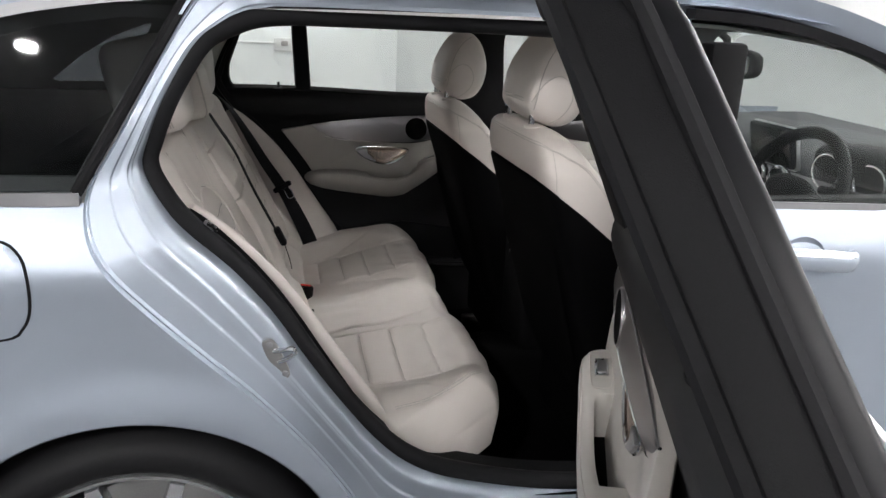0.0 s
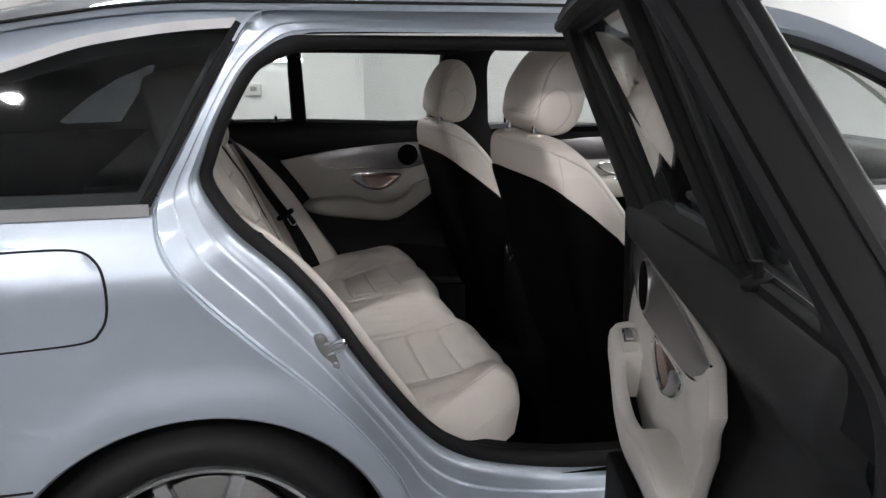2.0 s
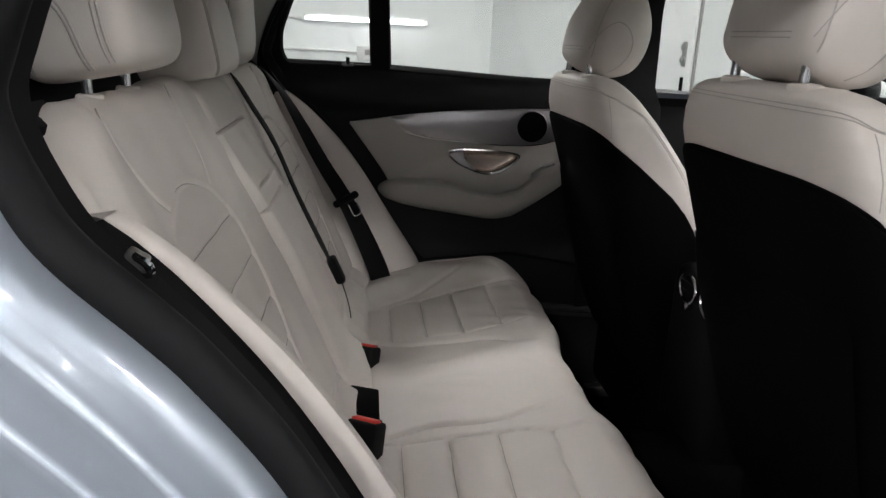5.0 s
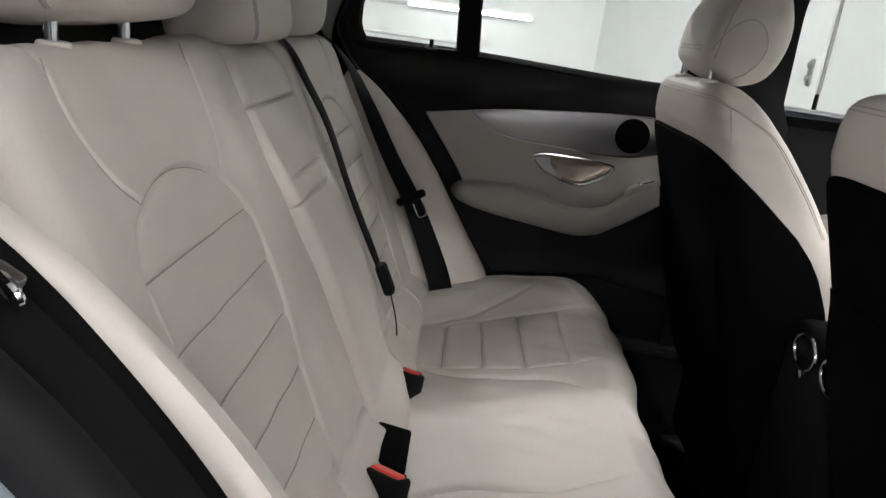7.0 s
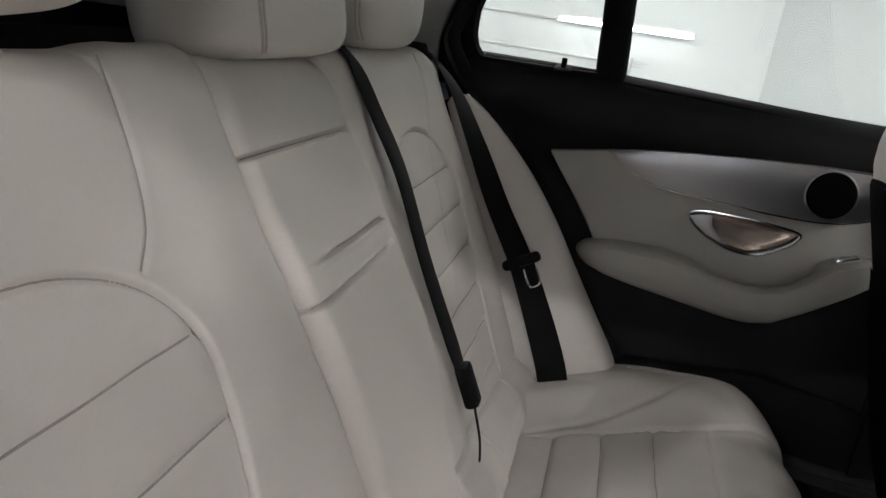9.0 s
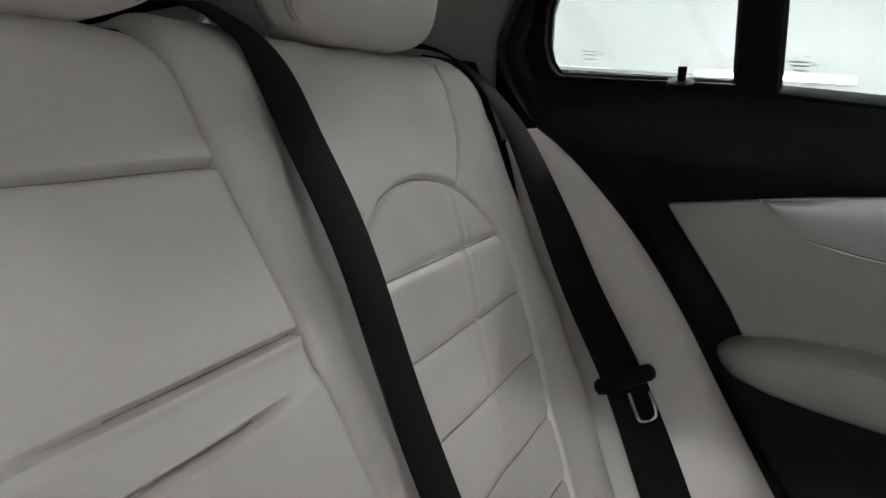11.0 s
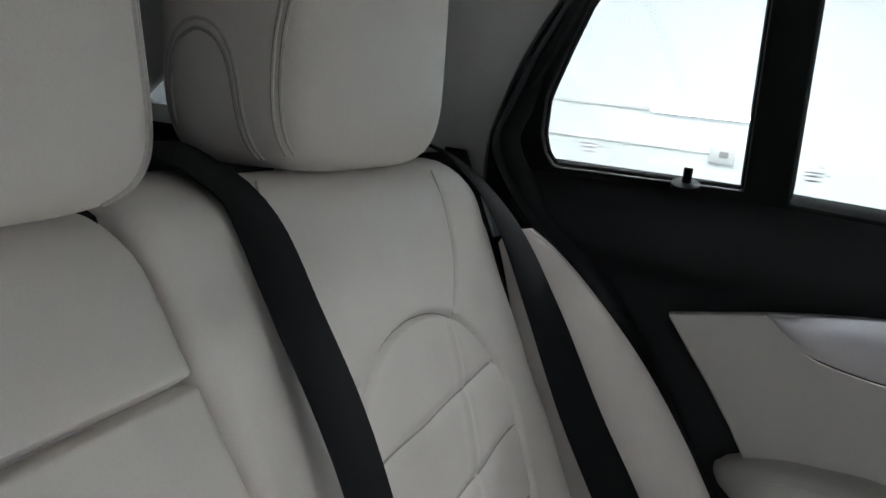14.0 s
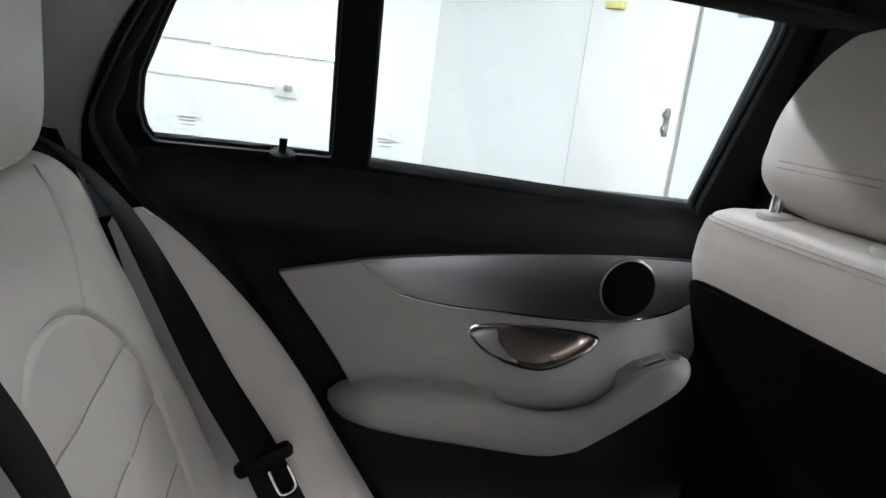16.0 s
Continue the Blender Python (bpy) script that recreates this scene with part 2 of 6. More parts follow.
def smooth(a, b, x):
    t = np.clip((np.asarray(x, float) - a) / (b - a), 0, 1)
    return t * t * (3 - 2 * t)


def lin(x, pts):
    p = np.array(pts, float)
    o = np.argsort(p[:, 0])
    return np.interp(x, p[o, 0], p[o, 1])


def dist_line(px, py, pts):
    """Distance to a polyline."""
    d = np.full(np.shape(px), 9.0)
    for (ax, ay), (bx, by) in zip(pts[:-1], pts[1:]):
        L = (bx - ax) ** 2 + (by - ay) ** 2
        t = np.clip(((px - ax) * (bx - ax) + (py - ay) * (by - ay)) / L, 0, 1)
        d = np.minimum(d, np.hypot(px - ax - t * (bx - ax), py - ay - t * (by - ay)))
    return d


def plain(co):
    return co


# ---------------------------------------------------------------- the garage
def wall_box(name, a, b, thick, z0, z1, mat):
    """A wall from a to b in plan, its thickness away from the car."""
    a, b = Vector((*a, 0)), Vector((*b, 0))
    d = (b - a).normalized()
    n = Vector((-d.y, d.x, 0))
    if n.dot(Vector((0.5, 0, 0)) - a) > 0:
        n = -n
    pts = [a, b, b + n * thick, a + n * thick]
    v = [(p.x, p.y, z) for z in (z0, z1) for p in pts]
    return tagged(part(name, (v, [(0, 1, 2, 3), (4, 5, 6, 7), (0, 1, 5, 4), (1, 2, 6, 5), (2, 3, 7, 6), (3, 0, 4, 7)]), mat, smooth=False), kind="structure")


CORNER = Vector((1.433, 7.03, 0))
LEFT_DIR = Vector((-0.989, 0.145, 0))
RIGHT_DIR = Vector((0.443, -0.896, 0))
p1 = CORNER + LEFT_DIR * 8.0
p2 = CORNER + RIGHT_DIR * 6.2
CEIL = 3.1
tagged(part("floor", rbox((22, 22, 0.1), (0.5, 1.0, FLOOR - 0.05), 0), M_CONCRETE, smooth=False), kind="structure")
tagged(part("ceiling", rbox((22, 22, 0.1), (0.5, 1.0, CEIL + 0.05), 0), M_CEIL, smooth=False), kind="structure")
wall_box("wall_north", CORNER.xy, p1.xy, 0.15, FLOOR, CEIL, M_WALL)
wall_box("wall_east", CORNER.xy, p2.xy, 0.15, FLOOR, CEIL, M_WALL)
wall_box("wall_east_front", p2.xy, (5.2, 1.4), 0.15, FLOOR, CEIL, M_WALL)
wall_box("wall_front", (5.2, 1.4), (5.2, -5.0), 0.15, FLOOR, CEIL, M_WALL)
# unseen wall, kept grey to cut fill light and reflections
wall_box("wall_south", (5.2, -5.0), (-6.5, -5.0), 0.15, FLOOR, CEIL, M_DIMWALL)
wall_box("wall_west", (-6.5, -5.0), p1.xy, 0.15, FLOOR, CEIL, M_WALL)


def on_left(x, z, out=0.0):
    """A place on the north wall."""
    k = (x - CORNER.x) / LEFT_DIR.x
    q = CORNER + LEFT_DIR * k
    return np.array([q.x - 0.145 * out, q.y - 0.989 * out, z])


def on_right(k, z, out=0.0):
    """A place on the east wall, k metres from the corner."""
    q = CORNER + RIGHT_DIR * k
    return np.array([q.x - 0.896 * out, q.y - 0.443 * out, z])


# wall-mounted tube and conduits
light = thing("wall_light", on_left(0.23, 1.165), "lit white fluorescent tube fixed along the white wall", "wall light")
part("tube", tube([on_left(x, 1.168, 0.07) for x in np.linspace(-0.31, 0.80, 12)], 0.015), M_WALLTUBE, light)
part("housing", sweep([on_left(x, 1.178, 0.03) for x in np.linspace(-0.34, 0.83, 12)], [(-0.03, -0.03), (0.03, -0.03), (0.02, 0.02), (-0.02, 0.02)], (0.145, 0.989, 0)), M_CONDUIT, light)
# unseen tubes added on the south and front walls as fill light
tube_first = None
for x in (-4.2, -2.4, -0.6, 1.2, 3.0):
    if tube_first is None:
        tube_first = thing("wall_light", (x, -5.0, 2.25), "unseen fluorescent tube added on a wall for fill light", "wall light", "rear wall lights")
        part("tube", tube(np.array([(x + k, -4.93, 2.25) for k in np.linspace(-0.6, 0.6, 6)]), 0.022), M_FILLTUBE, tube_first)
        part("housing", rbox((1.25, 0.04, 0.06), (x, -4.98, 2.25), 0.008), M_CONDUIT, tube_first)
    else:
        copy_thing(tube_first, Matrix.Translation((x, -5.0, 2.25)))
for y in (-1.4, 0.5):
    copy_thing(tube_first, Matrix.Translation((5.2, y, 2.25)) @ pose(0, 0, 0, 0, 0, 90))
pipe = thing("conduit", on_left(-1.2, 1.165), "thin white surface conduit running along the wall", "conduit", "conduits")
part("pipe", tube([on_left(x, 1.165, 0.015) for x in np.linspace(-2.6, -0.36, 20)], 0.013), M_CONDUIT, pipe)
pipe = thing("conduit", on_left(-0.8, 0.875), "thin white surface conduit ending in a socket box", "conduit", "conduits")
part("pipe", tube([on_left(x, 0.877, 0.015) for x in np.linspace(-2.6, 0.18, 24)], 0.013), M_CONDUIT, pipe)
sock = thing("socket_box", on_left(0.27, 0.87), "white plastic double socket box on the wall", "socket")
bm = rbox((0.19, 0.07, 0.13), (0, 0, 0), 0.012)
bmesh.ops.transform(bm, matrix=Matrix.Translation(on_left(0.27, 0.87, 0.035)) @ pose(0, 0, 0, 0, 0, -8.3), verts=bm.verts)
part("body", bm, M_CONDUIT, sock)
bm = rbox((0.07, 0.02, 0.05), (0.02, -0.042, 0.01), 0.006)
bmesh.ops.transform(bm, matrix=Matrix.Translation(on_left(0.27, 0.87, 0.035)) @ pose(0, 0, 0, 0, 0, -8.3), verts=bm.verts)
part("plug", bm, M_GREYLINE, sock, "grey plug")

# the white door in the east wall
RA = math.degrees(math.atan2(RIGHT_DIR.y, RIGHT_DIR.x))


def right_part(name, size, k, z, out, mat, parent, bevel=0.004, label=""):
    bm = rbox(size, (0, 0, 0), bevel)
    bmesh.ops.transform(bm, matrix=Matrix.Translation(on_right(k, z, out)) @ pose(0, 0, 0, 0, 0, RA), verts=bm.verts)
    return part(name, bm, mat, parent, label)


K0, K1, DTOP = 1.65, 2.46, 1.745
door = thing("door_1", on_right((K0 + K1) / 2, FLOOR), "closed plain white flush door with steel handle", "door", kind="structure")
right_part("leaf", (K1 - K0 - 0.014, 0.05, DTOP - FLOOR - 0.012), (K0 + K1) / 2, (DTOP + FLOOR) / 2, 0.012, M_DOORWHITE, door)
for k in (K0 - 0.004, K1 + 0.004):
    right_part("gap", (0.014, 0.03, DTOP - FLOOR), k, (DTOP + FLOOR) / 2, 0.004, M_GREYLINE, door, 0)
right_part("gap", (K1 - K0, 0.03, 0.012), (K0 + K1) / 2, DTOP, 0.004, M_GREYLINE, door, 0)
right_part("handle_plate", (0.038, 0.010, 0.17), K1 - 0.07, 1.03, 0.042, M_STEEL, door, label="brushed steel handle plate")
for z in (1.075, 0.99):
    rose = disc((0, 0, 0), (0, 1, 0), 0.026, 0.016, 24, 0.004)
    bmesh.ops.transform(rose, matrix=Matrix.Translation(on_right(K1 - 0.07, z, 0.052)) @ pose(0, 0, 0, 0, 0, RA), verts=rose.verts)
    part("rose", rose, M_STEEL, door)
right_part("key_cylinder", (0.014, 0.02, 0.026), K1 - 0.07, 0.99, 0.066, M_STEEL, door, 0.005)
closer = thing("door_closer", on_right(K0 + 0.25, DTOP - 0.05), "small yellow-green door closer at the head of the door", "door closer")
right_part("body", (0.14, 0.045, 0.045), K0 + 0.22, DTOP - 0.045, 0.06, M_SIGN, closer, 0.008)
right_part("arm", (0.12, 0.012, 0.012), K0 + 0.10, DTOP + 0.03, 0.06, M_STEEL, closer, 0.003)
sign = thing("wall_sign", on_right(2.81, 1.72), "small grey framed notice on the white wall", "sign")
right_part("board", (0.22, 0.012, 0.15), 2.81, 1.72, 0.008, M_SIGNGREY, sign)
right_part("band", (0.18, 0.004, 0.02), 2.81, 1.75, 0.017, M_GREYLINE, sign, 0)

# unseen ceiling lights, their number and places set to fill the car with light
first = None
for x, y in ((-4.6, -1.2), (-4.6, 0.6), (-5.2, -2.6), (1.2, -2.7), (3.5, -2.0), (4.4, -0.9), (-2.8, 3.9), (0.0, 3.9), (3.1, 0.2), (3.5, 1.3)):
    if first is None:
        first = thing("fill_batten", (x, y, CEIL), "unseen long white ceiling batten light, placed for fill", "ceiling light", "ceiling lights")
        part("housing", rbox((1.9, 0.16, 0.05), (x, y, CEIL - 0.425), 0.01), M_CONDUIT, first)
        for s in (-0.7, 0.7):
            part("hanger", tube(np.array([(x + s, y, CEIL - 0.40), (x + s, y, CEIL)]), 0.004, 6, up=(1, 0, 0)), M_STEEL, first)
        part("diffuser", rbox((1.84, 0.13, 0.03), (x, y, CEIL - 0.464), 0.012), M_DIFFUSER, first, "lit diffuser")
    else:
        copy_thing(first, Matrix.Translation((x, y, CEIL)))

# small round spotlight beside the car
x, y = -1.07, -2.73
spot = thing("spotlight", (x, y, CEIL), "small round white ceiling spotlight, lit", "spotlight")
part("stem", tube(np.array([(x, y, CEIL - 0.40), (x, y, CEIL)]), 0.012, 8, up=(1, 0, 0)), M_CONDUIT, spot)
part("housing", disc((x, y, CEIL - 0.435), (0, 0, 1), 0.072, 0.08, 24, 0.008), M_CONDUIT, spot, "white round housing")
part("lens", disc((x, y, CEIL - 0.479), (0, 0, 1), 0.046, 0.012, 24), M_SPOT, spot, "bright round lens")


# ---------------------------------------------------------------- the car: its door opening
# curves in x and z, from the front of the roof, back, down and along the sill
SEAL = cat([(0.955, 1.226), (0.66, 1.234), (0.352, 1.237), (0.20, 1.234), (0.13, 1.213), (0.087, 1.184), (0.039, 1.106), (0.010, 1.037), (0.0, 0.999),
            (0.016, 0.958), (0.062, 0.893), (0.125, 0.814), (0.182, 0.742), (0.240, 0.649), (0.303, 0.557), (0.369, 0.472), (0.439, 0.408), (0.525, 0.365), (0.696, 0.325), (0.955, 0.316)], 270)
CREASE = cat([(0.955, 1.288), (0.66, 1.294), (0.352, 1.292), (0.20, 1.286), (0.12, 1.278), (0.085, 1.25), (0.03, 1.155), (-0.03, 1.045), (-0.072, 0.972),
              (-0.077, 0.92), (-0.060, 0.868), (0.0, 0.79), (0.085, 0.70), (0.166, 0.622), (0.25, 0.525), (0.318, 0.425), (0.36, 0.34), (0.44, 0.262), (0.62, 0.225), (0.955, 0.215)], 270)
_t = np.gradient(SEAL, axis=0)
_t /= np.linalg.norm(_t, axis=1)[:, None]
SEAL = SEAL + np.stack([-_t[:, 1], _t[:, 0]], 1) * (0.016 * smooth(0.93, 0.80, SEAL[:, 1]) * smooth(0.9, 0.6, SEAL[:, 0]))[:, None]


def skin(x, z):
    """Depth of the near outer skin."""
    z = np.asarray(z, float)
    y = lin(z, [(0.05, 0.07), (0.25, 0.035), (0.45, 0.022), (0.62, 0.016), (0.78, 0.014), (0.86, 0.020), (0.92, 0.036), (0.96, 0.055), (1.10, 0.10), (1.28, 0.165), (1.31, 0.21)])
    y = y - 0.010 * np.exp(-((z - 0.845) / 0.05) ** 2)
    flare = np.hypot(np.asarray(x, float) + 0.04, z - 0.235)
    return y - 0.012 * smooth(0.47, 0.375, flare)


car = thing("estate_car", (0.8, C, FLOOR), "silver-blue estate car with a wide open rear door", "car")


def mirror(co):
    return Vector((co[0], 2 * C - co[1], co[2]))


def quarter(T):
    """The rear side panel round the wheel arch, up to the window."""
    WX, WZ, WR = -0.04, 0.235, 0.366
    zs = np.concatenate([WZ + WR * np.sin(np.linspace(-0.35, np.pi / 2, 40)), np.linspace(WZ + WR, 0.953, 34)[1:]])
    rows_l, rows_r = [], []
    low = CREASE[54:]
    low = low[low[:, 1] < 1.0]
    low = low[np.argsort(low[:, 1])]
    for z in zs:
        half = math.sqrt(max(WR ** 2 - (z - WZ) ** 2, 0)) if z < WZ + WR else 0.0
        right = float(np.interp(z, low[:, 1], low[:, 0]))
        right = min(right, 0.62)
        mid = WX if z < WZ + WR else min(WX, right - 0.03)
        xl = np.linspace(-1.25, mid - half, 30)
        xr = np.linspace(mid + half, right, 26)
        rows_l.append([(x, float(skin(x, z)), z) for x in xl])
        rows_r.append([(x, float(skin(x, z)), z) for x in xr])
    v1, f1 = grid(np.array(rows_l))
    v2, f2 = grid(np.array(rows_r))
    bm = bmesh.new()
    for v, f in ((v1, f1), (v2, f2)):
        vs = [bm.verts.new(p) for p in v]
        for q in f:
            bm.faces.new([vs[i] for i in q])
    bmesh.ops.remove_doubles(bm, verts=bm.verts, dist=0.0006)
    part("quarter_panel", bm, M_PAINT, car, "silver-blue metallic body panel", T=T)
    a = np.linspace(-0.35, np.pi + 0.35, 60)
    lip = np.array([[(WX + r * math.cos(t), float(skin(WX + 0.366 * math.cos(t), WZ + 0.366 * math.sin(t))) + dy, WZ + r * math.sin(t)) for t in a]
                    for r, dy in ((0.366, 0.0), (0.362, 0.004), (0.358, 0.014), (0.357, 0.03))])
    part("arch_lip", grid(lip), M_PAINT, car, T=T)
    liner = np.array([[(WX + r * math.cos(t), y, WZ + r * math.sin(t)) for t in a] for r, y in ((0.3575, 0.03), (0.372, 0.08), (0.372, 0.20), (0.05, 0.205))])
    part("wheel_liner", grid(liner), M_RUBBER, car, "black wheel arch liner", T=T)


quarter(plain)
quarter(mirror)


def jamb(T):
    rows = []
    outer = skin(CREASE[:, 0], CREASE[:, 1])
    deep = 0.030 * smooth(1.12, 0.95, SEAL[:, 1])
    inner_y = outer * 0.75 + 0.086 + deep
    bead = [(0, 0), (0.006, 0.02), (0.014, 0.06), (0.026, 0.085), (0.040, 0.078), (0.052, 0.084), (0.064, 0.115)]
    press = poly([(0.075, 0.135), (0.40, 0.222)], 8).tolist() + [(0.412, 0.228), (0.422, 0.244), (0.436, 0.257), (0.450, 0.262)] + poly([(0.46, 0.265), (0.66, 0.325)], 6).tolist()
    press += [(0.675, 0.331), (0.688, 0.350), (0.702, 0.371), (0.718, 0.380)] + poly([(0.73, 0.384), (0.88, 0.462)], 5).tolist() + [(0.905, 0.485), (0.93, 0.535), (0.955, 0.64), (0.98, 0.82), (1, 1)]
    steps = bead + [tuple(q) for q in press]
    run = np.sin(np.clip((np.arange(len(CREASE)) - 85) / 130, 0, 1) * 2 * np.pi)
    for f, dk in steps:
        g = f + 0.055 * math.exp(-((f - 0.70) / 0.09) ** 4) * run
        rows.append([(CREASE[i, 0] + (SEAL[i, 0] - CREASE[i, 0]) * g[i], outer[i] + (inner_y[i] - outer[i]) * dk, CREASE[i, 1] + (SEAL[i, 1] - CREASE[i, 1]) * g[i]) for i in range(len(CREASE))])
    part("door_jamb", grid(np.array(rows)), M_PAINT, car, "painted door shut with pressed ridges", T=T)
    base = inner_y - 0.006
    path = np.stack([SEAL[:, 0], base, SEAL[:, 1]], 1)
    part("door_seal", sweep(path, circle(0.020, 12, 0.022), (0, 1, 0)), M_RUBBER, car, "black rubber door seal", T=T)
    # dark inner return behind the seal
    inner = [[(SEAL[i, 0], base[i], SEAL[i, 1]) for i in range(len(SEAL))]]
    cx, cz = 0.5, 0.80
    for k, dy in ((0.996, 0.02), (0.991, 0.04), (0.987, 0.07)):
        inner.append([(cx + (SEAL[i, 0] - cx) * k, base[i] + dy, cz + (SEAL[i, 1] - cz) * k) for i in range(len(SEAL))])
    part("inner_return", grid(np.array(inner)), M_BLACK, car, T=T)


jamb(plain)
jamb(mirror)

# roof and its gutter
xs = np.linspace(-1.25, 1.35, 50)
zr = lambda x: lin(x, [(-1.25, 0.99), (-0.9, 1.11), (-0.6, 1.187), (-0.28, 1.258), (-0.11, 1.285), (0.0, 1.294), (0.2, 1.296), (0.7, 1.298), (1.0, 1.293), (1.2, 1.272), (1.35, 1.243)])
t = np.linspace(-1, 1, 40)
P = np.array([[(x, C + 0.715 * k, zr(x) + 0.075 * (1 - abs(k) ** 2.4)) for k in t] for x in xs])
part("roof", grid(P), M_PAINT, car, "silver-blue roof skin")
for T in (plain, mirror):
    P = np.array([[(x, y, zr(x) + dz) for y, dz in ((0.165, 0.0), (0.155, -0.006), (0.150, -0.012), (0.140, -0.014))] for x in xs])
    part("roof_edge", grid(P), M_PAINT, car, T=T)
    part("roof_seam", tube(np.array([(x, 0.163, zr(x) + 0.002) for x in xs]), 0.003), M_RUBBER, car, T=T)

# rear side window, near and far
Q_OUT = [(-0.092, 0.967), (-0.86, 0.975), (-0.80, 1.02), (-0.62, 1.085), (-0.45, 1.137), (-0.291, 1.186), (-0.18, 1.2235), (-0.10, 1.240), (-0.02, 1.252), (0.076, 1.260)]


def q_lean(x, y, z):
    return y + 0.27 * (z - 0.965)


for T in (plain, mirror):
    win = part("rear_side_window", plate(Q_OUT, [], 0.058, 0.063, shape=q_lean), M_DARKGLASS, car, "dark tinted privacy glass", smooth=False, T=T)
    top = [(x, 0.053 + 0.27 * (z - 0.965), z) for x, z in cat(Q_OUT[1:], 40)]
    part("chrome_strip", sweep(np.array(top), [(-0.008, -0.004), (0.008, -0.004), (0.006, 0.008), (-0.006, 0.008)], (0, 1, 0)), M_SATIN, win, "satin bright window strip", T=T)
    part("chrome_strip", sweep(np.array([(x, 0.048, 0.960 - 0.006 * x) for x in np.linspace(-0.80, -0.082, 20)]), [(-0.010, -0.005), (0.010, -0.005), (0.008, 0.012), (-0.008, 0.012)], (0, 1, 0)), M_SATIN, win, "satin bright window strip", T=T)
    edge = [(-0.088 + 0.168 * k, 0.054 + 0.27 * 0.295 * k, 0.967 + 0.292 * k) for k in np.linspace(0, 1, 12)]
    part("rubber_edge", sweep(np.array(edge), circle(0.009, 8), (0, 1, 0)), M_RUBBER, win, T=T)
    # body side between window and roof
    xs2 = np.linspace(-1.2, 0.12, 40)
    zt = lin(xs2, [(x, z) for x, z in Q_OUT[1:]] + [(0.12, 1.262)])
    P = np.array([[(x, 0.056 + 0.27 * (z0 + (zr(x) - 0.012 - z0) * k - 0.965) * (1 if k < 0.99 else 1), z0 + (zr(x) - 0.012 - z0) * k) for k in np.linspace(0, 1, 8)] for x, z0 in zip(xs2, zt)])
    P[:, :, 1] = P[:, :, 1] + (0.150 - P[:, -1:, 1]) * np.linspace(0, 1, 8)[None, :] ** 2
    part("roof_side", grid(P), M_PAINT, car, T=T)
    # pillar behind the opening
    P = np.array([[(CREASE[i, 0] - d, float(skin(0, CREASE[i, 1])) * 0.75 + 0.008 + o, CREASE[i, 1]) for i in range(50, 94)] for d, o in ((0, 0), (0.006, 0.0), (0.014, 0.004))])
    part("pillar_edge", grid(P), M_PAINT, car, T=T)

# fuel flap
flap = np.array([-0.012, 0]) + cat([(-0.43, 0.905), (-0.30, 0.906), (-0.19, 0.904), (-0.155, 0.885), (-0.143, 0.85), (-0.145, 0.80), (-0.158, 0.77), (-0.185, 0.753), (-0.30, 0.748), (-0.43, 0.747), (-0.47, 0.775), (-0.475, 0.83), (-0.465, 0.885)], 90, True)
ring = np.stack([flap[:, 0], skin(flap[:, 0], flap[:, 1]) - 0.0002, flap[:, 1]], 1)
fm = flap.mean(0)
P = np.array([[(x, float(skin(x, z)) - (0.0014 if k < 0.985 else 0.0003), z) for x, z in (flap - fm) * k + fm] for k in (0.988, 0.982, 0.9, 0.75, 0.55, 0.35, 0.15, 0.01)])
ff = part("fuel_flap", grid(P, wrap_v=True), M_PAINT, car, "flush fuel filler flap")
part("flap_gap", sweep(ring, [(-0.0022, -0.001), (0.0022, -0.001), (0.0022, 0.003), (-0.0022, 0.003)], (0, 1, 0), True), M_RUBBER, ff, "dark shut line")

# bumper line behind the wheel
part("bumper_gap", tube(np.array([(x, float(skin(x, 0.50)) - 0.0005, 0.499 + 0.02 * (x + 0.4)) for x in np.linspace(-1.2, -0.3, 20)]), 0.0022), M_RUBBER, car)

# door striker
at = lambda co: co + Vector((-0.012, -0.024, 0.004))
st = part("door_striker", plate([tuple(p) for p in cat([(0.188, 0.708), (0.200, 0.714), (0.212, 0.704), (0.226, 0.672), (0.233, 0.650), (0.226, 0.642), (0.214, 0.650), (0.197, 0.680)], 40, True)], [], 0.071, 0.080, 0.0012), M_STEEL, car, "bare steel door striker", T=at)
part("striker_bar", tube(cat([(0.207, 0.072, 0.694), (0.220, 0.064, 0.698), (0.236, 0.059, 0.702), (0.241, 0.060, 0.694), (0.232, 0.064, 0.684), (0.214, 0.072, 0.674)], 40), 0.0046), M_CHROME, st, T=at)
part("bolt", disc((0.200, 0.070, 0.706), (0, 1, 0), 0.0055, 0.003, 12, 0.001), M_SATIN, st, T=at)
part("bolt", disc((0.225, 0.070, 0.652), (0, 1, 0), 0.0055, 0.003, 12, 0.001), M_SATIN, st, T=at)


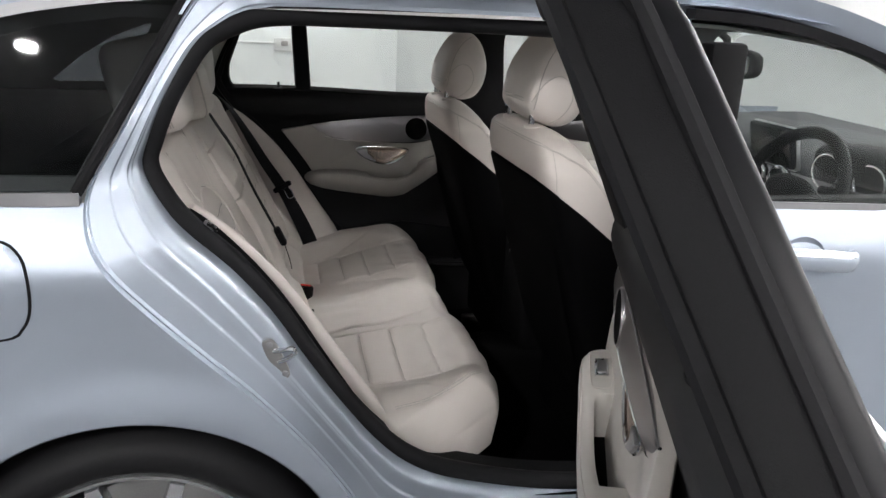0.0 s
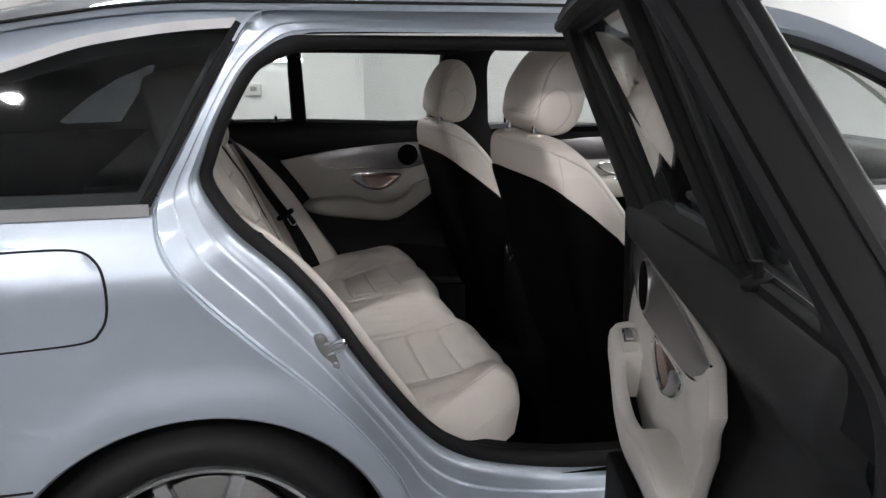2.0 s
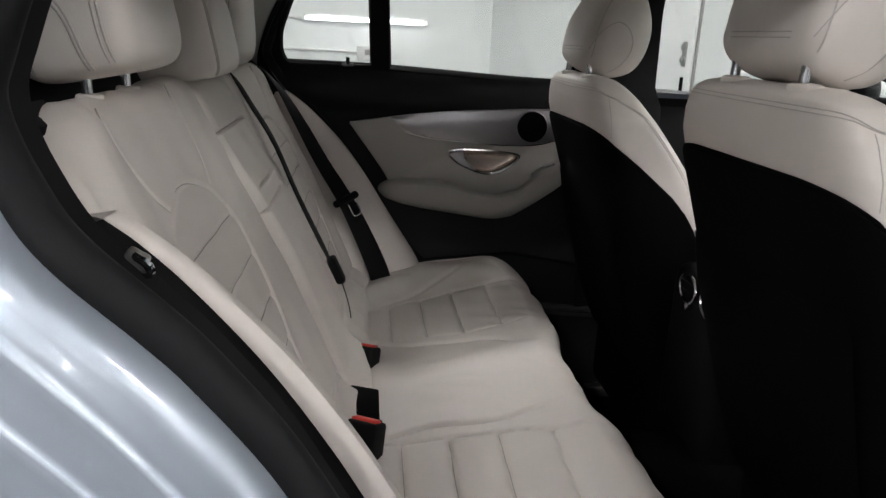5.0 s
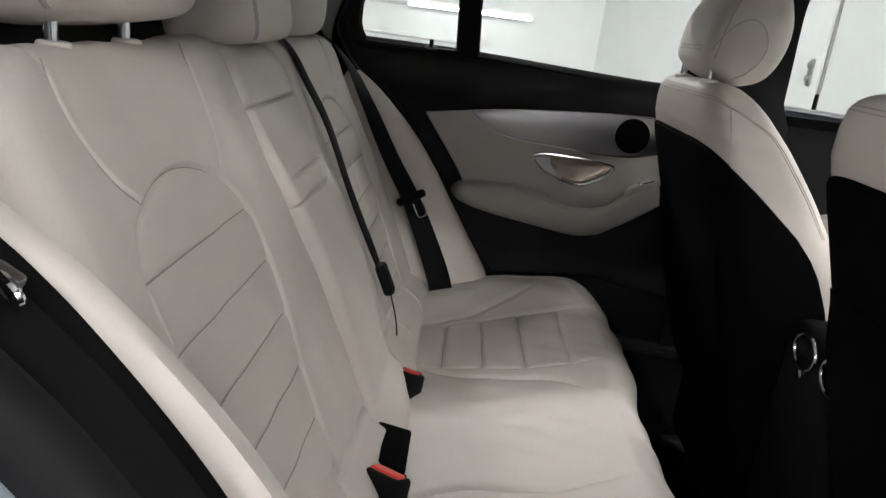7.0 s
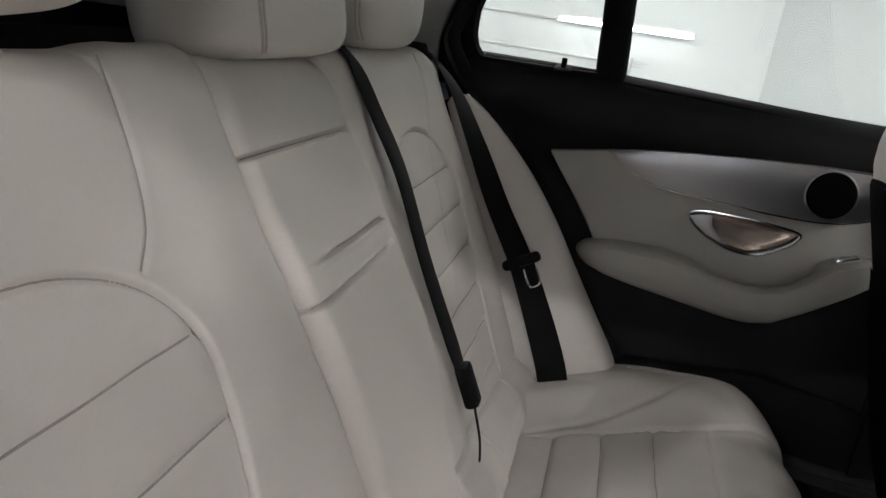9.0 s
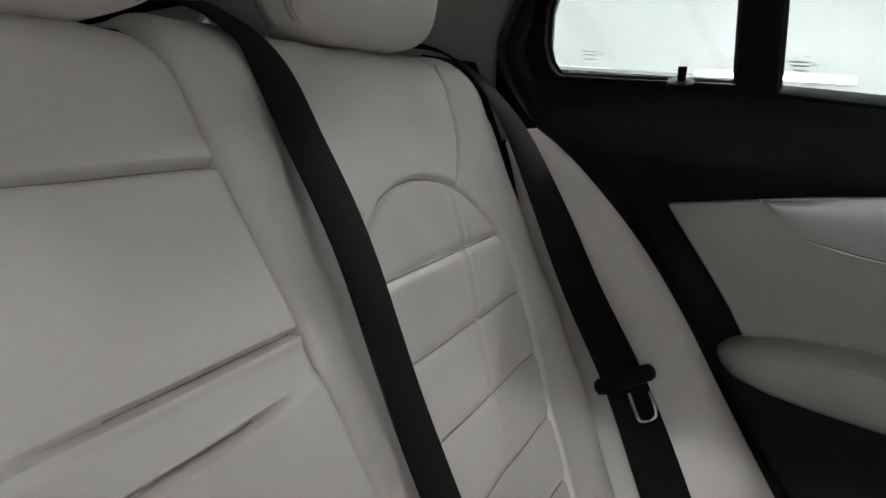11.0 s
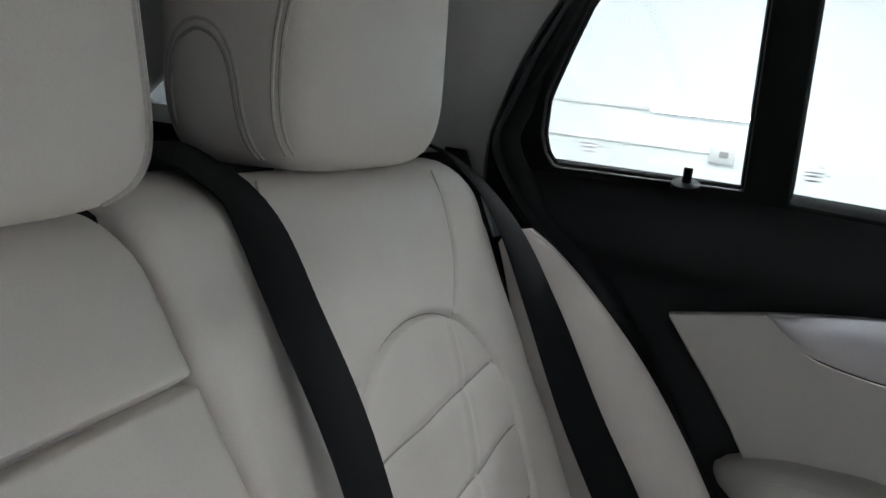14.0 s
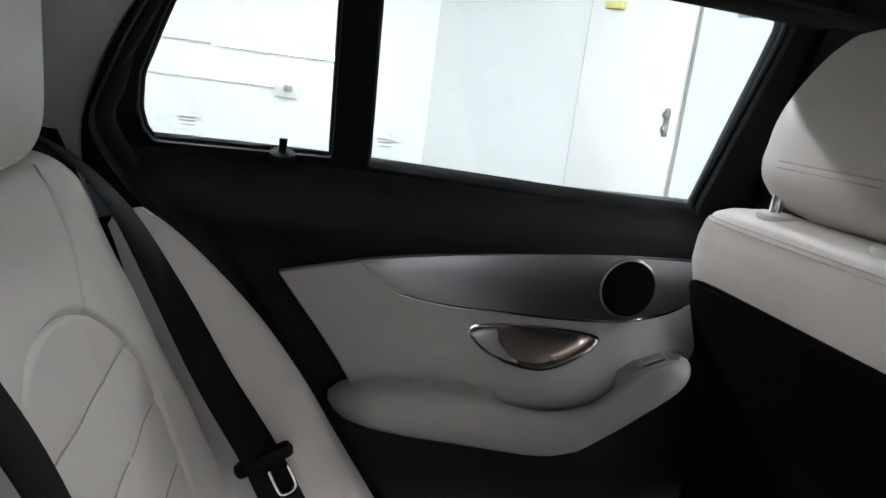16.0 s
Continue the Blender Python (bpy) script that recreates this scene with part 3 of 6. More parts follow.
# wheel
def wheel(cx, T):
    W = (cx, 0.0, 0.235)
    hub = part("wheel", disc((cx, 0.135, 0.235), (0, 1, 0), 0.085, 0.08, 24, 0.004), M_RIM, car, "alloy wheel with twin spokes", T=T)
    part("tyre", revolve([(0.252, 0.045), (0.262, 0.030), (0.285, 0.022), (0.305, 0.026), (0.320, 0.042), (0.328, 0.060), (0.330, 0.10), (0.330, 0.19), (0.322, 0.235), (0.255, 0.25)], W, n=72), M_TYRE, hub, "black tyre", T=T)
    for k in range(3):
        part("tread_groove", revolve([(0.331, 0.09 + k * 0.04), (0.326, 0.093 + k * 0.04), (0.326, 0.101 + k * 0.04), (0.331, 0.104 + k * 0.04)], W, n=72), M_RUBBER, hub, T=T)
    part("rim", revolve([(0.254, 0.044), (0.250, 0.036), (0.243, 0.038), (0.236, 0.052), (0.231, 0.07), (0.225, 0.15), (0.222, 0.24)], W, n=72), M_RIM, hub, "machined alloy rim", T=T)
    part("brake_disc", disc((cx, 0.17, 0.235), (0, 1, 0), 0.17, 0.025, 48, 0.002), M_STEEL, hub, T=T)
    for k in range(5):
        for s in (-1, 1):
            a = math.radians(90 + 72 * k + s * 13)
            a2 = math.radians(90 + 72 * k + s * 17)
            pa = np.array([cx + 0.06 * math.cos(a), 0.075, 0.235 + 0.06 * math.sin(a)])
            pb = np.array([cx + 0.236 * math.cos(a2), 0.052, 0.235 + 0.236 * math.sin(a2)])
            pm = (pa + pb) / 2 + np.array([0, -0.006, 0])
            part("spoke", sweep(cat([pa, pm, pb], 10), [(-0.012, -0.012), (-0.015, 0.012), (-0.008, 0.028), (0.008, 0.028), (0.015, 0.012), (0.012, -0.012)], (0, 1, 0)), M_RIM, hub, T=T)
    part("hub_cap", disc((cx, 0.07, 0.235), (0, 1, 0), 0.033, 0.02, 24, 0.004), M_SATIN, hub, T=T)


wheel(-0.04, plain)
wheel(-0.04, mirror)


# ---------------------------------------------------------------- inside shell
def strip(x0, x1, pts, n=24):
    """A sheet drawn out along x, its section given in y and z."""
    c = cat(pts, n)
    return grid(np.array([[(x, y, z) for y, z in c] for x in np.linspace(x0, x1, 12)]))


part("floor_pan", strip(0.2, 2.1, [(0.10, 0.33), (0.16, 0.20), (0.30, 0.12), (0.62, 0.12), (0.72, 0.20), (0.80, 0.30), (C, 0.33), (0.96, 0.30), (1.04, 0.20), (1.14, 0.12), (1.46, 0.12), (1.60, 0.20), (1.66, 0.33)], 60), M_CARPET, car, "black carpeted footwell")
part("cargo_floor", rbox((1.25, 1.40, 0.04), (-0.65, C, 0.52), 0.01), M_CARPET, car, "black cargo floor")
part("parcel_cover", rbox((0.22, 1.18, 0.05), (-0.12, C, 0.945), 0.02), M_BLACK, car, "black load cover cassette behind the seats")
for T in (plain, mirror):
    # light pillar and load-bay trim, with its window opening
    out = [(-1.2, 0.55), (0.0, 0.55), (0.02, 0.86), (-0.02, 0.93), (-0.015, 1.0), (0.02, 1.10), (0.08, 1.19), (0.13, 1.232), (0.14, 1.262), (-0.1, 1.262), (-0.5, 1.21), (-1.2, 1.05)]
    hole = [(-0.316, 0.988), (-0.49, 0.984), (-0.507, 0.992), (-0.41, 1.07), (-0.312, 1.13), (-0.20, 1.176), (-0.184, 1.176), (-0.192, 1.16), (-0.208, 1.138)]
    if T is plain:
        hole = [(-0.11, 0.972), (-0.80, 0.978), (-0.60, 1.075), (-0.42, 1.13), (-0.28, 1.165), (-0.16, 1.20), (-0.03, 1.22), (0.035, 1.22)]
    if T is mirror:
        out = [(-1.2, 0.55), (0.0, 0.55)] + [tuple(q) for q in cat([(0.015, 0.86), (-0.012, 0.93), (-0.010, 1.0), (0.028, 1.10), (0.088, 1.19), (0.14, 1.232), (0.155, 1.262)], 28)] + [(-0.1, 1.262), (-0.5, 1.21), (-1.2, 1.05)]
    part("pillar_trim", plate(out, [hole], 0.145, 0.16, 0.002, shape=lambda x, y, z: y + 0.25 * max(z - 0.95, 0)), M_HEADLINER, car, "light grey pillar trim", T=T)
    part("load_bay_trim", rbox((1.2, 0.02, 0.45), (-0.62, 0.17, 0.735), 0.01), M_BLACK, car, "black load bay side", T=T)
    # seat belt slot trim on the shoulder of the seat
    part("shoulder_trim", grid(np.array([[(x, y, z) for x, z in cat([(-0.25, 0.955), (-0.10, 0.965), (-0.05, 0.955), (-0.02, 0.93), (0.005, 0.88), (0.06, 0.78)], 20)] for y in (0.15, 0.165, 0.20, 0.25)])), M_BLACK, car, "black shoulder trim by the belt", T=T)
xs = np.linspace(-1.15, 1.28, 40)
t = np.linspace(-1, 1, 24)
part("headliner", grid(np.array([[(x, C + 0.70 * k, min(zr(x) - 0.03, 1.262) + 0.03 * (1 - abs(k) ** 3) - 0.02 * abs(k) ** 6) for k in t] for x in xs])), M_HEADLINER, car, "light grey headliner")
hatch_frame = plate([(0.20, 0.55), (1.56, 0.55), (1.50, 1.03), (1.38, 1.13), (0.38, 1.13), (0.26, 1.03)], [[(0.36, 0.80), (1.40, 0.80), (1.34, 1.02), (1.26, 1.08), (0.50, 1.08), (0.42, 1.02)]], -1.2, -1.17, 0.004)
for v in hatch_frame.verts:
    v.co = Vector((v.co.y, v.co.x, v.co.z))
part("tailgate", hatch_frame, M_BLACK, car, "black trimmed tailgate")
pane = plate([(0.35, 0.79), (1.41, 0.79), (1.35, 1.03), (1.27, 1.09), (0.49, 1.09), (0.41, 1.03)], [], -1.205, -1.20)
for v in pane.verts:
    v.co = Vector((v.co.y, v.co.x, v.co.z))
part("tailgate_glass", pane, M_REARGLASS, car, smooth=False)


# ---------------------------------------------------------------- rear bench
shift(-0.040, 0.0, -0.004)
bench = thing("rear_bench_seat", (0.35, C, 0.2), "pale grey leather rear bench with stitched ribbed panels", "car seat")

BZ, BX = 0.43, 0.505          # foot of the backrest, and where its face meets height 0


def back_base(s, top):
    """Place and outward normal of the backrest's face, s metres up from its foot; it rolls over at the top."""
    S = (top - BZ) * 1.105 - 0.03
    r = 0.045
    nx, nz = 0.905, 0.425
    tx, tz = -0.425, 0.905
    x0, z0 = BX - 0.47 * BZ, BZ
    if s <= S:
        return x0 + tx * s, z0 + tz * s, nx, nz
    a = min((s - S) / r, 2.2)
    ca, sa = math.cos(a), math.sin(a)
    cx, cz = x0 + tx * S - nx * r, z0 + tz * S - nz * r
    mx, mz = nx * ca + tx * sa, nz * ca + tz * sa
    extra = max((s - S) / r - 2.2, 0) * r
    dx, dz = -nx * sa + tx * ca, -nz * sa + tz * ca
    return cx + mx * r + dx * extra, cz + mz * r + dz * extra, mx, mz


RIBS = [0.813, 0.756, 0.700, 0.644, 0.588, 0.532]


JOIN_OUT = cat([(0.454, 0.865), (0.478, 0.886), (0.498, 0.914), (0.508, 0.951), (0.502, 0.983), (0.484, 1.02)], 24)
JOIN_IN = cat([(0.266, 0.860), (0.245, 0.884), (0.234, 0.922), (0.230, 0.972), (0.236, 1.02)], 24)
CREASE_FAR = cat([(0.437, 0.858), (0.425, 0.808), (0.395, 0.752), (0.374, 0.70), (0.362, 0.655)], 24)


def outer_relief(u, z):
    """Padding of an outer backrest: u metres out from the car's centre line."""
    v = u - 0.372
    hw = np.where(z > 0.79, 0.142, lin(z, [(0.40, 0.088), (0.57, 0.100), (0.64, 0.111), (0.70, 0.127), (0.755, 0.141), (0.79, 0.142)]))
    q = np.where(z > 0.79, (np.hypot(v / hw, (z - 0.79) / 0.088) - 1) * hw * np.where(np.abs(v) < 0.08, 0.8, 1.0), np.abs(v) - hw)
    inside = smooth(0.004, -0.012, q)
    d = 0.010 * smooth(0.49, 0.56, u) - 0.014 * smooth(0.565, 0.606, u) + 0.005 * smooth(0.24, 0.18, u) - 0.003 * inside
    puff = np.zeros_like(u)
    edges = [0.90] + RIBS + [0.40]
    for hi, lo in zip(edges[:-1], edges[1:]):
        f = np.clip((z - lo) / (hi - lo), 0, 1)
        puff = np.maximum(puff, np.where((z <= hi) & (z >= lo), 1 - np.abs(2 * f - 1) ** 4, 0))
    d = d + 0.0014 * puff * inside
    for zr_ in RIBS:
        d = d - 0.0020 * np.exp(-((z - zr_) / 0.004) ** 2) * (q < 0.0)
    d = d - 0.0068 * np.exp(-(q / 0.0028) ** 2)
    join = dist_line(u, z, JOIN_OUT)
    join2 = dist_line(u, z, JOIN_IN)
    d = d - 0.003 * np.exp(-(np.minimum(join, join2) / 0.0024) ** 2)
    d = d - 0.005 + 0.005 * np.exp(-((z - 0.70) / 0.13) ** 2)
    d = d + 0.0012 * np.sin(u * 60 + z * 23) * np.sin(z * 37 - u * 11)
    # gathered foot above the cushion
    d = d - 0.006 * np.exp(-((z - 0.505 - 0.012 * np.sin(u * 9)) / 0.0035) ** 2) + 0.022 * smooth(0.502, 0.455, z)
    return d


def far_relief(u, z):
    """The far backrest, with the soft crease that runs down its ribbed panel."""
    c = dist_line(u, z, CREASE_FAR)
    return outer_relief(u, z) + 0.0011 * np.exp(-(c / 0.004) ** 2) - 0.0006 * np.exp(-((c - 0.009) / 0.005) ** 2)


def centre_relief(u, z):
    d = 0.002 + 0.017 * np.exp(-((z - 0.70) / 0.12) ** 2) + 0.0 * u
    d = d - 0.012 * np.exp(-((z - 0.904) / 0.0017) ** 2)
    d = d - 0.012 * np.exp(-((z - 0.810) / 0.0017) ** 2) * smooth(-0.10, 0.03, u)
    d = d - 0.003 * smooth(0.004, -0.004, np.abs(z - 0.794) - 0.010) * smooth(-0.10, 0.02, u)
    d = d - 0.012 * np.exp(-((z - 0.780 - 0.05 * (u + 0.1) ** 2) / 0.0017) ** 2) * smooth(0.125, 0.07, u)
    d = d + 0.004 * (1 - (u / 0.125) ** 2)
    d = d + 0.0012 * np.sin(u * 50 + z * 31)
    d = d + 0.016 * smooth(0.502, 0.455, z)
    return d


def edge_drop(e, r):
    """How far a rounded edge falls, e metres in from it."""
    k = np.clip(e, 0, r)
    return r - np.sqrt(np.maximum(r * r - (r - k) ** 2, 0))


def backrest(name, inner, outer, sign, relief, topf, nu, ns=190):
    """A pad between two edges, each given as distance from the centre line by height."""
    out = np.zeros((ns, nu, 3))
    for j, f_ in enumerate(np.linspace(0, 1, nu)):
        top = topf(float(inner(0.90) + (outer(0.90) - inner(0.90)) * f_))
        S = (top - BZ) * 1.105 - 0.03
        ss = np.concatenate([np.linspace(0, S, ns - 24), S + np.linspace(0, 0.20, 25)[1:]])
        b = np.array([back_base(s, top) for s in ss])
        zeq = np.where(ss <= S, b[:, 1], BZ + 0.905 * ss)
        u0, u1 = inner(zeq), outer(zeq)
        u = u0 + (u1 - u0) * f_
        d = relief(u, zeq)
        d = d - edge_drop(np.minimum(u - u0, u1 - u), 0.014)
        out[:, j, 0] = b[:, 0] + b[:, 2] * d
        out[:, j, 1] = C + sign * u
        out[:, j, 2] = b[:, 1] + b[:, 3] * d
    v, f = grid(out)
    v = list(v)
    base = len(v)
    # a back, so that the pad is closed
    n = nu
    ring = [j for j in range(n)] + [i * n + n - 1 for i in range(1, ns)] + [(ns - 1) * n + j for j in range(n - 2, -1, -1)] + [i * n for i in range(ns - 2, 0, -1)]
    for i in ring:
        p = np.array(v[i])
        v.append(p + np.array([-0.06, 0, -0.02]))
    m = len(ring)
    for k in range(m):
        f.append((ring[k], ring[(k + 1) % m], base + (k + 1) % m, base + k))
    return part(name, (v, f), M_LEATHER, bench)


top_out = lambda u: 0.986 - 0.055 * max((u - 0.49) / 0.135, 0) ** 2.2
SPLIT_NEAR = lambda z: lin(z, [(0.55, -0.086), (0.67, -0.089), (0.78, -0.099), (0.905, -0.110), (1.0, -0.114)])
SPLIT_FAR = lambda z: lin(z, [(0.50, 0.130), (0.62, 0.152), (0.70, 0.154), (0.81, 0.145), (0.90, 0.132), (0.97, 0.122)])
EDGE = lambda z: lin(z, [(0.42, 0.556), (0.55, 0.575), (0.70, 0.610), (0.80, 0.621), (1.0, 0.623)])
backrest("backrest", lambda z: 0.003 - SPLIT_NEAR(z), EDGE, -1, outer_relief, top_out, 300, 360)
backrest("backrest", lambda z: 0.003 + SPLIT_FAR(z), EDGE, 1, far_relief, top_out, 300, 360)
backrest("centre_backrest", SPLIT_NEAR, SPLIT_FAR, 1, centre_relief, lambda u: 0.972, 110, 440)



def on_back(u, z, sign, relief, lift=0.0004):
    """A place on the face of a backrest pad."""
    bx, bz, nx, nz = back_base((z - BZ) / 0.905, 1.2)
    d = float(relief(np.array([u]), np.array([z]))[0]) + lift
    return (bx + nx * d, C + sign * u, bz + nz * d)


def panel_edge(z):
    """Half-width of the ribbed panel at a height."""
    if z > 0.79:
        return 0.142 * math.sqrt(max(1 - ((z - 0.79) / 0.088) ** 2, 0))
    return float(lin(z, [(0.40, 0.088), (0.57, 0.100), (0.64, 0.111), (0.70, 0.127), (0.755, 0.141), (0.79, 0.142)]))


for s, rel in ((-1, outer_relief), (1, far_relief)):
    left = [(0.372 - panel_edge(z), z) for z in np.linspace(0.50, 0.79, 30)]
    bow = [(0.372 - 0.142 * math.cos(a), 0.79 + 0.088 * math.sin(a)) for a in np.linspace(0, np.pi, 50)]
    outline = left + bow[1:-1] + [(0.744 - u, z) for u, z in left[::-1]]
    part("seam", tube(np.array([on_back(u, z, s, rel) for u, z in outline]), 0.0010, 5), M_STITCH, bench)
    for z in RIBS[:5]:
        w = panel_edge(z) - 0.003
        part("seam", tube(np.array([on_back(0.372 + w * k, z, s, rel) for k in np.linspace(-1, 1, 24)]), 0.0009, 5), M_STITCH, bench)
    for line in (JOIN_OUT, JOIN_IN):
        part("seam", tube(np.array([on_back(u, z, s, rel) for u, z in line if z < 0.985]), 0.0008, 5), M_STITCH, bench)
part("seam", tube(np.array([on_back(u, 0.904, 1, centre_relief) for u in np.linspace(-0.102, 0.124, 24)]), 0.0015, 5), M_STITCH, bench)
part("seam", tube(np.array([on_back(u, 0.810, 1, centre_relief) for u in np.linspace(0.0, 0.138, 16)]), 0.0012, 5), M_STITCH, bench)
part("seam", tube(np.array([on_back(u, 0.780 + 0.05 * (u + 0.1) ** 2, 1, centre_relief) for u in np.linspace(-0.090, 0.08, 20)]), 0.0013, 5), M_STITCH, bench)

# cushion
XF = lambda u: lin(abs(u), [(0, 0.706), (0.15, 0.706), (0.25, 0.722), (0.40, 0.732), (0.52, 0.714), (0.60, 0.674), (0.66, 0.602), (0.70, 0.53), (0.715, 0.48)])
SEATRIBS = [0.367, 0.441, 0.520, 0.603]
PLEAT = cat([(0.28, 0.425), (0.34, 0.446), (0.42, 0.492), (0.50, 0.545), (0.56, 0.592), (0.61, 0.645)], 30)   # between seat panel and outer bolster


def cushion_relief(x, u):
    """Padding of the cushion, the same on both sides of the centre line."""
    u = np.abs(u)
    inb = 0.208 + 0.022 * smooth(0.50, 0.66, x)
    outb = lin(x, [(0.29, 0.418), (0.367, 0.438), (0.441, 0.468), (0.52, 0.490), (0.60, 0.500), (0.68, 0.50)])
    q = np.maximum(np.maximum(inb - u, u - outb), 0.285 - x)
    inside = smooth(0.004, -0.012, q)
    past = u - lin(x, PLEAT)
    d = np.maximum(0.036 * smooth(0.0, 0.085, past), 0.040 * smooth(0.47, 0.60, u)) - 0.010 * smooth(0.61, 0.70, u) + 0.011 * smooth(0.36, 0.18, u)
    edges = [0.28] + SEATRIBS + [0.70]
    puff = np.zeros_like(x)
    for lo, hi in zip(edges[:-1], edges[1:]):
        f = np.clip((x - lo) / (hi - lo), 0, 1)
        puff = np.maximum(puff, np.where((x <= hi) & (x >= lo), 1 - np.abs(2 * f - 1) ** 3, 0))
    d = d + 0.0045 * puff * inside * smooth(0.68, 0.60, x) - 0.004 * inside
    for k, xr in enumerate(SEATRIBS):
        d = d - (0.0034 if k < 3 else 0.0018) * np.exp(-((x - xr) / 0.0028) ** 2) * (q < 0)
    d = d - 0.0045 * np.exp(-(q / 0.0032) ** 2)
    d = d - 0.0045 * np.exp(-(dist_line(x, u, PLEAT) / 0.006) ** 2) * smooth(0.61, 0.50, x)
    d = d - 0.006 * np.exp(-((u - 0.168 - 0.035 * smooth(0.42, 0.30, x) + 0.05 * smooth(0.52, 0.68, x)) / 0.0055) ** 2) * smooth(0.70, 0.55, x)
    d = d + 0.014 * smooth(0.52, 0.68, x) * smooth(0.10, 0.25, u)
    # folds drawn in by sitting, strongest on the middle pad
    wob = np.sin(u * 95 - x * 30 + 2 * np.sin(x * 17))
    d = d + 0.0016 * np.sin(x * 41 + u * 37) * np.sin(u * 29 - x * 13) + 0.0016 * wob * np.exp(-((x - 0.45) / 0.10) ** 2) * smooth(0.16, 0.03, u)
    d = d + 0.0010 * np.sin(x * 70 + 40 * u + 3 * np.sin(u * 23)) * smooth(0.52, 0.62, x)
    return d


nu, ns = 330, 150
us = np.linspace(-0.715, 0.715, nu)
out = np.zeros((ns, nu, 3))
for j, u in enumerate(us):
    xf = float(XF(u))
    r = 0.055
    L = xf - r - 0.27
    ss = np.concatenate([np.linspace(0, L, ns - 50), L + np.linspace(0, 0.055 * 1.75 + 0.05, 51)[1:]])
    for i, s in enumerate(ss):
        if s <= L:
            x = 0.27 + s
            z, nx, nz = 0.432 + 0.138 * (x - 0.365), -0.137, 0.99
        else:
            a = min((s - L) / r, 1.75)
            x0, z0 = xf - r, 0.432 + 0.138 * (xf - r - 0.365) - r
            nx, nz = math.sin(a) - 0.137 * math.cos(a) * 0, math.cos(a)
            ex = max((s - L) - 1.75 * r, 0)
            x, z = x0 + r * nx + ex * math.cos(1.75), z0 + r * nz - ex * math.sin(1.75)
        out[i, j] = (x, C + u, z)
        out[i, j, 0] += 0
    xq = np.minimum(0.27 + ss, 0.27 + L + 0.04)
    d = cushion_relief(xq, np.full(ns, u))
    seam = 0.004 * np.exp(-((ss - (L + 0.075)) / 0.003) ** 2) * (1 if abs(u) > 0.16 else 0)
    fall = edge_drop(0.715 - abs(u), 0.05)
    late = np.where(ss <= L, 0, np.minimum((ss - L) / 0.055, 1.75))
    out[:, j, 0] += np.sin(late) * (d * 0.6 - seam)
    out[:, j, 2] += np.cos(late) * (d - seam) - fall * np.where(ss <= L + 0.10, 1, 0.6)
pad = part("cushion", grid(out), M_LEATHER, bench)
top_xyz = out.reshape(-1, 3)


def on_cushion(x, y, lift=0.0006):
    """A place on the upper face of the cushion."""
    d2 = (top_xyz[:, 0] - x) ** 2 + (top_xyz[:, 1] - y) ** 2
    near = np.argsort(d2)[:4]
    w = 1 / (d2[near] + 1e-8)
    return (x, y, float((top_xyz[near, 2] * w).sum() / w.sum()) + lift)


# sunk seams of the ribbed panels, and the double-stitched edge of the outer corner
for s in (-1, 1):
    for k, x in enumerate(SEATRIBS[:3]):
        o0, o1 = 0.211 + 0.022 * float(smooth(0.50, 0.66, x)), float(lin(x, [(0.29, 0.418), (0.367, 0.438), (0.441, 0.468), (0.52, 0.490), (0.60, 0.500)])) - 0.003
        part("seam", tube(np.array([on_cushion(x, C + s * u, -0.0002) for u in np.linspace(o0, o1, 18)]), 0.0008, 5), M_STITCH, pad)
    for g in (0.0, 0.007):
        line = cat([(0.470, 0.662), (0.53, 0.655), (0.590, 0.634), (0.636, 0.604), (0.672, 0.572)], 30)
        part("seam", tube(np.array([on_cushion(x, C + s * (u - g)) for x, u in line]), 0.0011, 5), M_SEAM, pad)
part("cushion_base", rbox((0.34, 1.36, 0.16), (0.45, C, 0.27), 0.02), M_SHELL, bench, "black seat base")

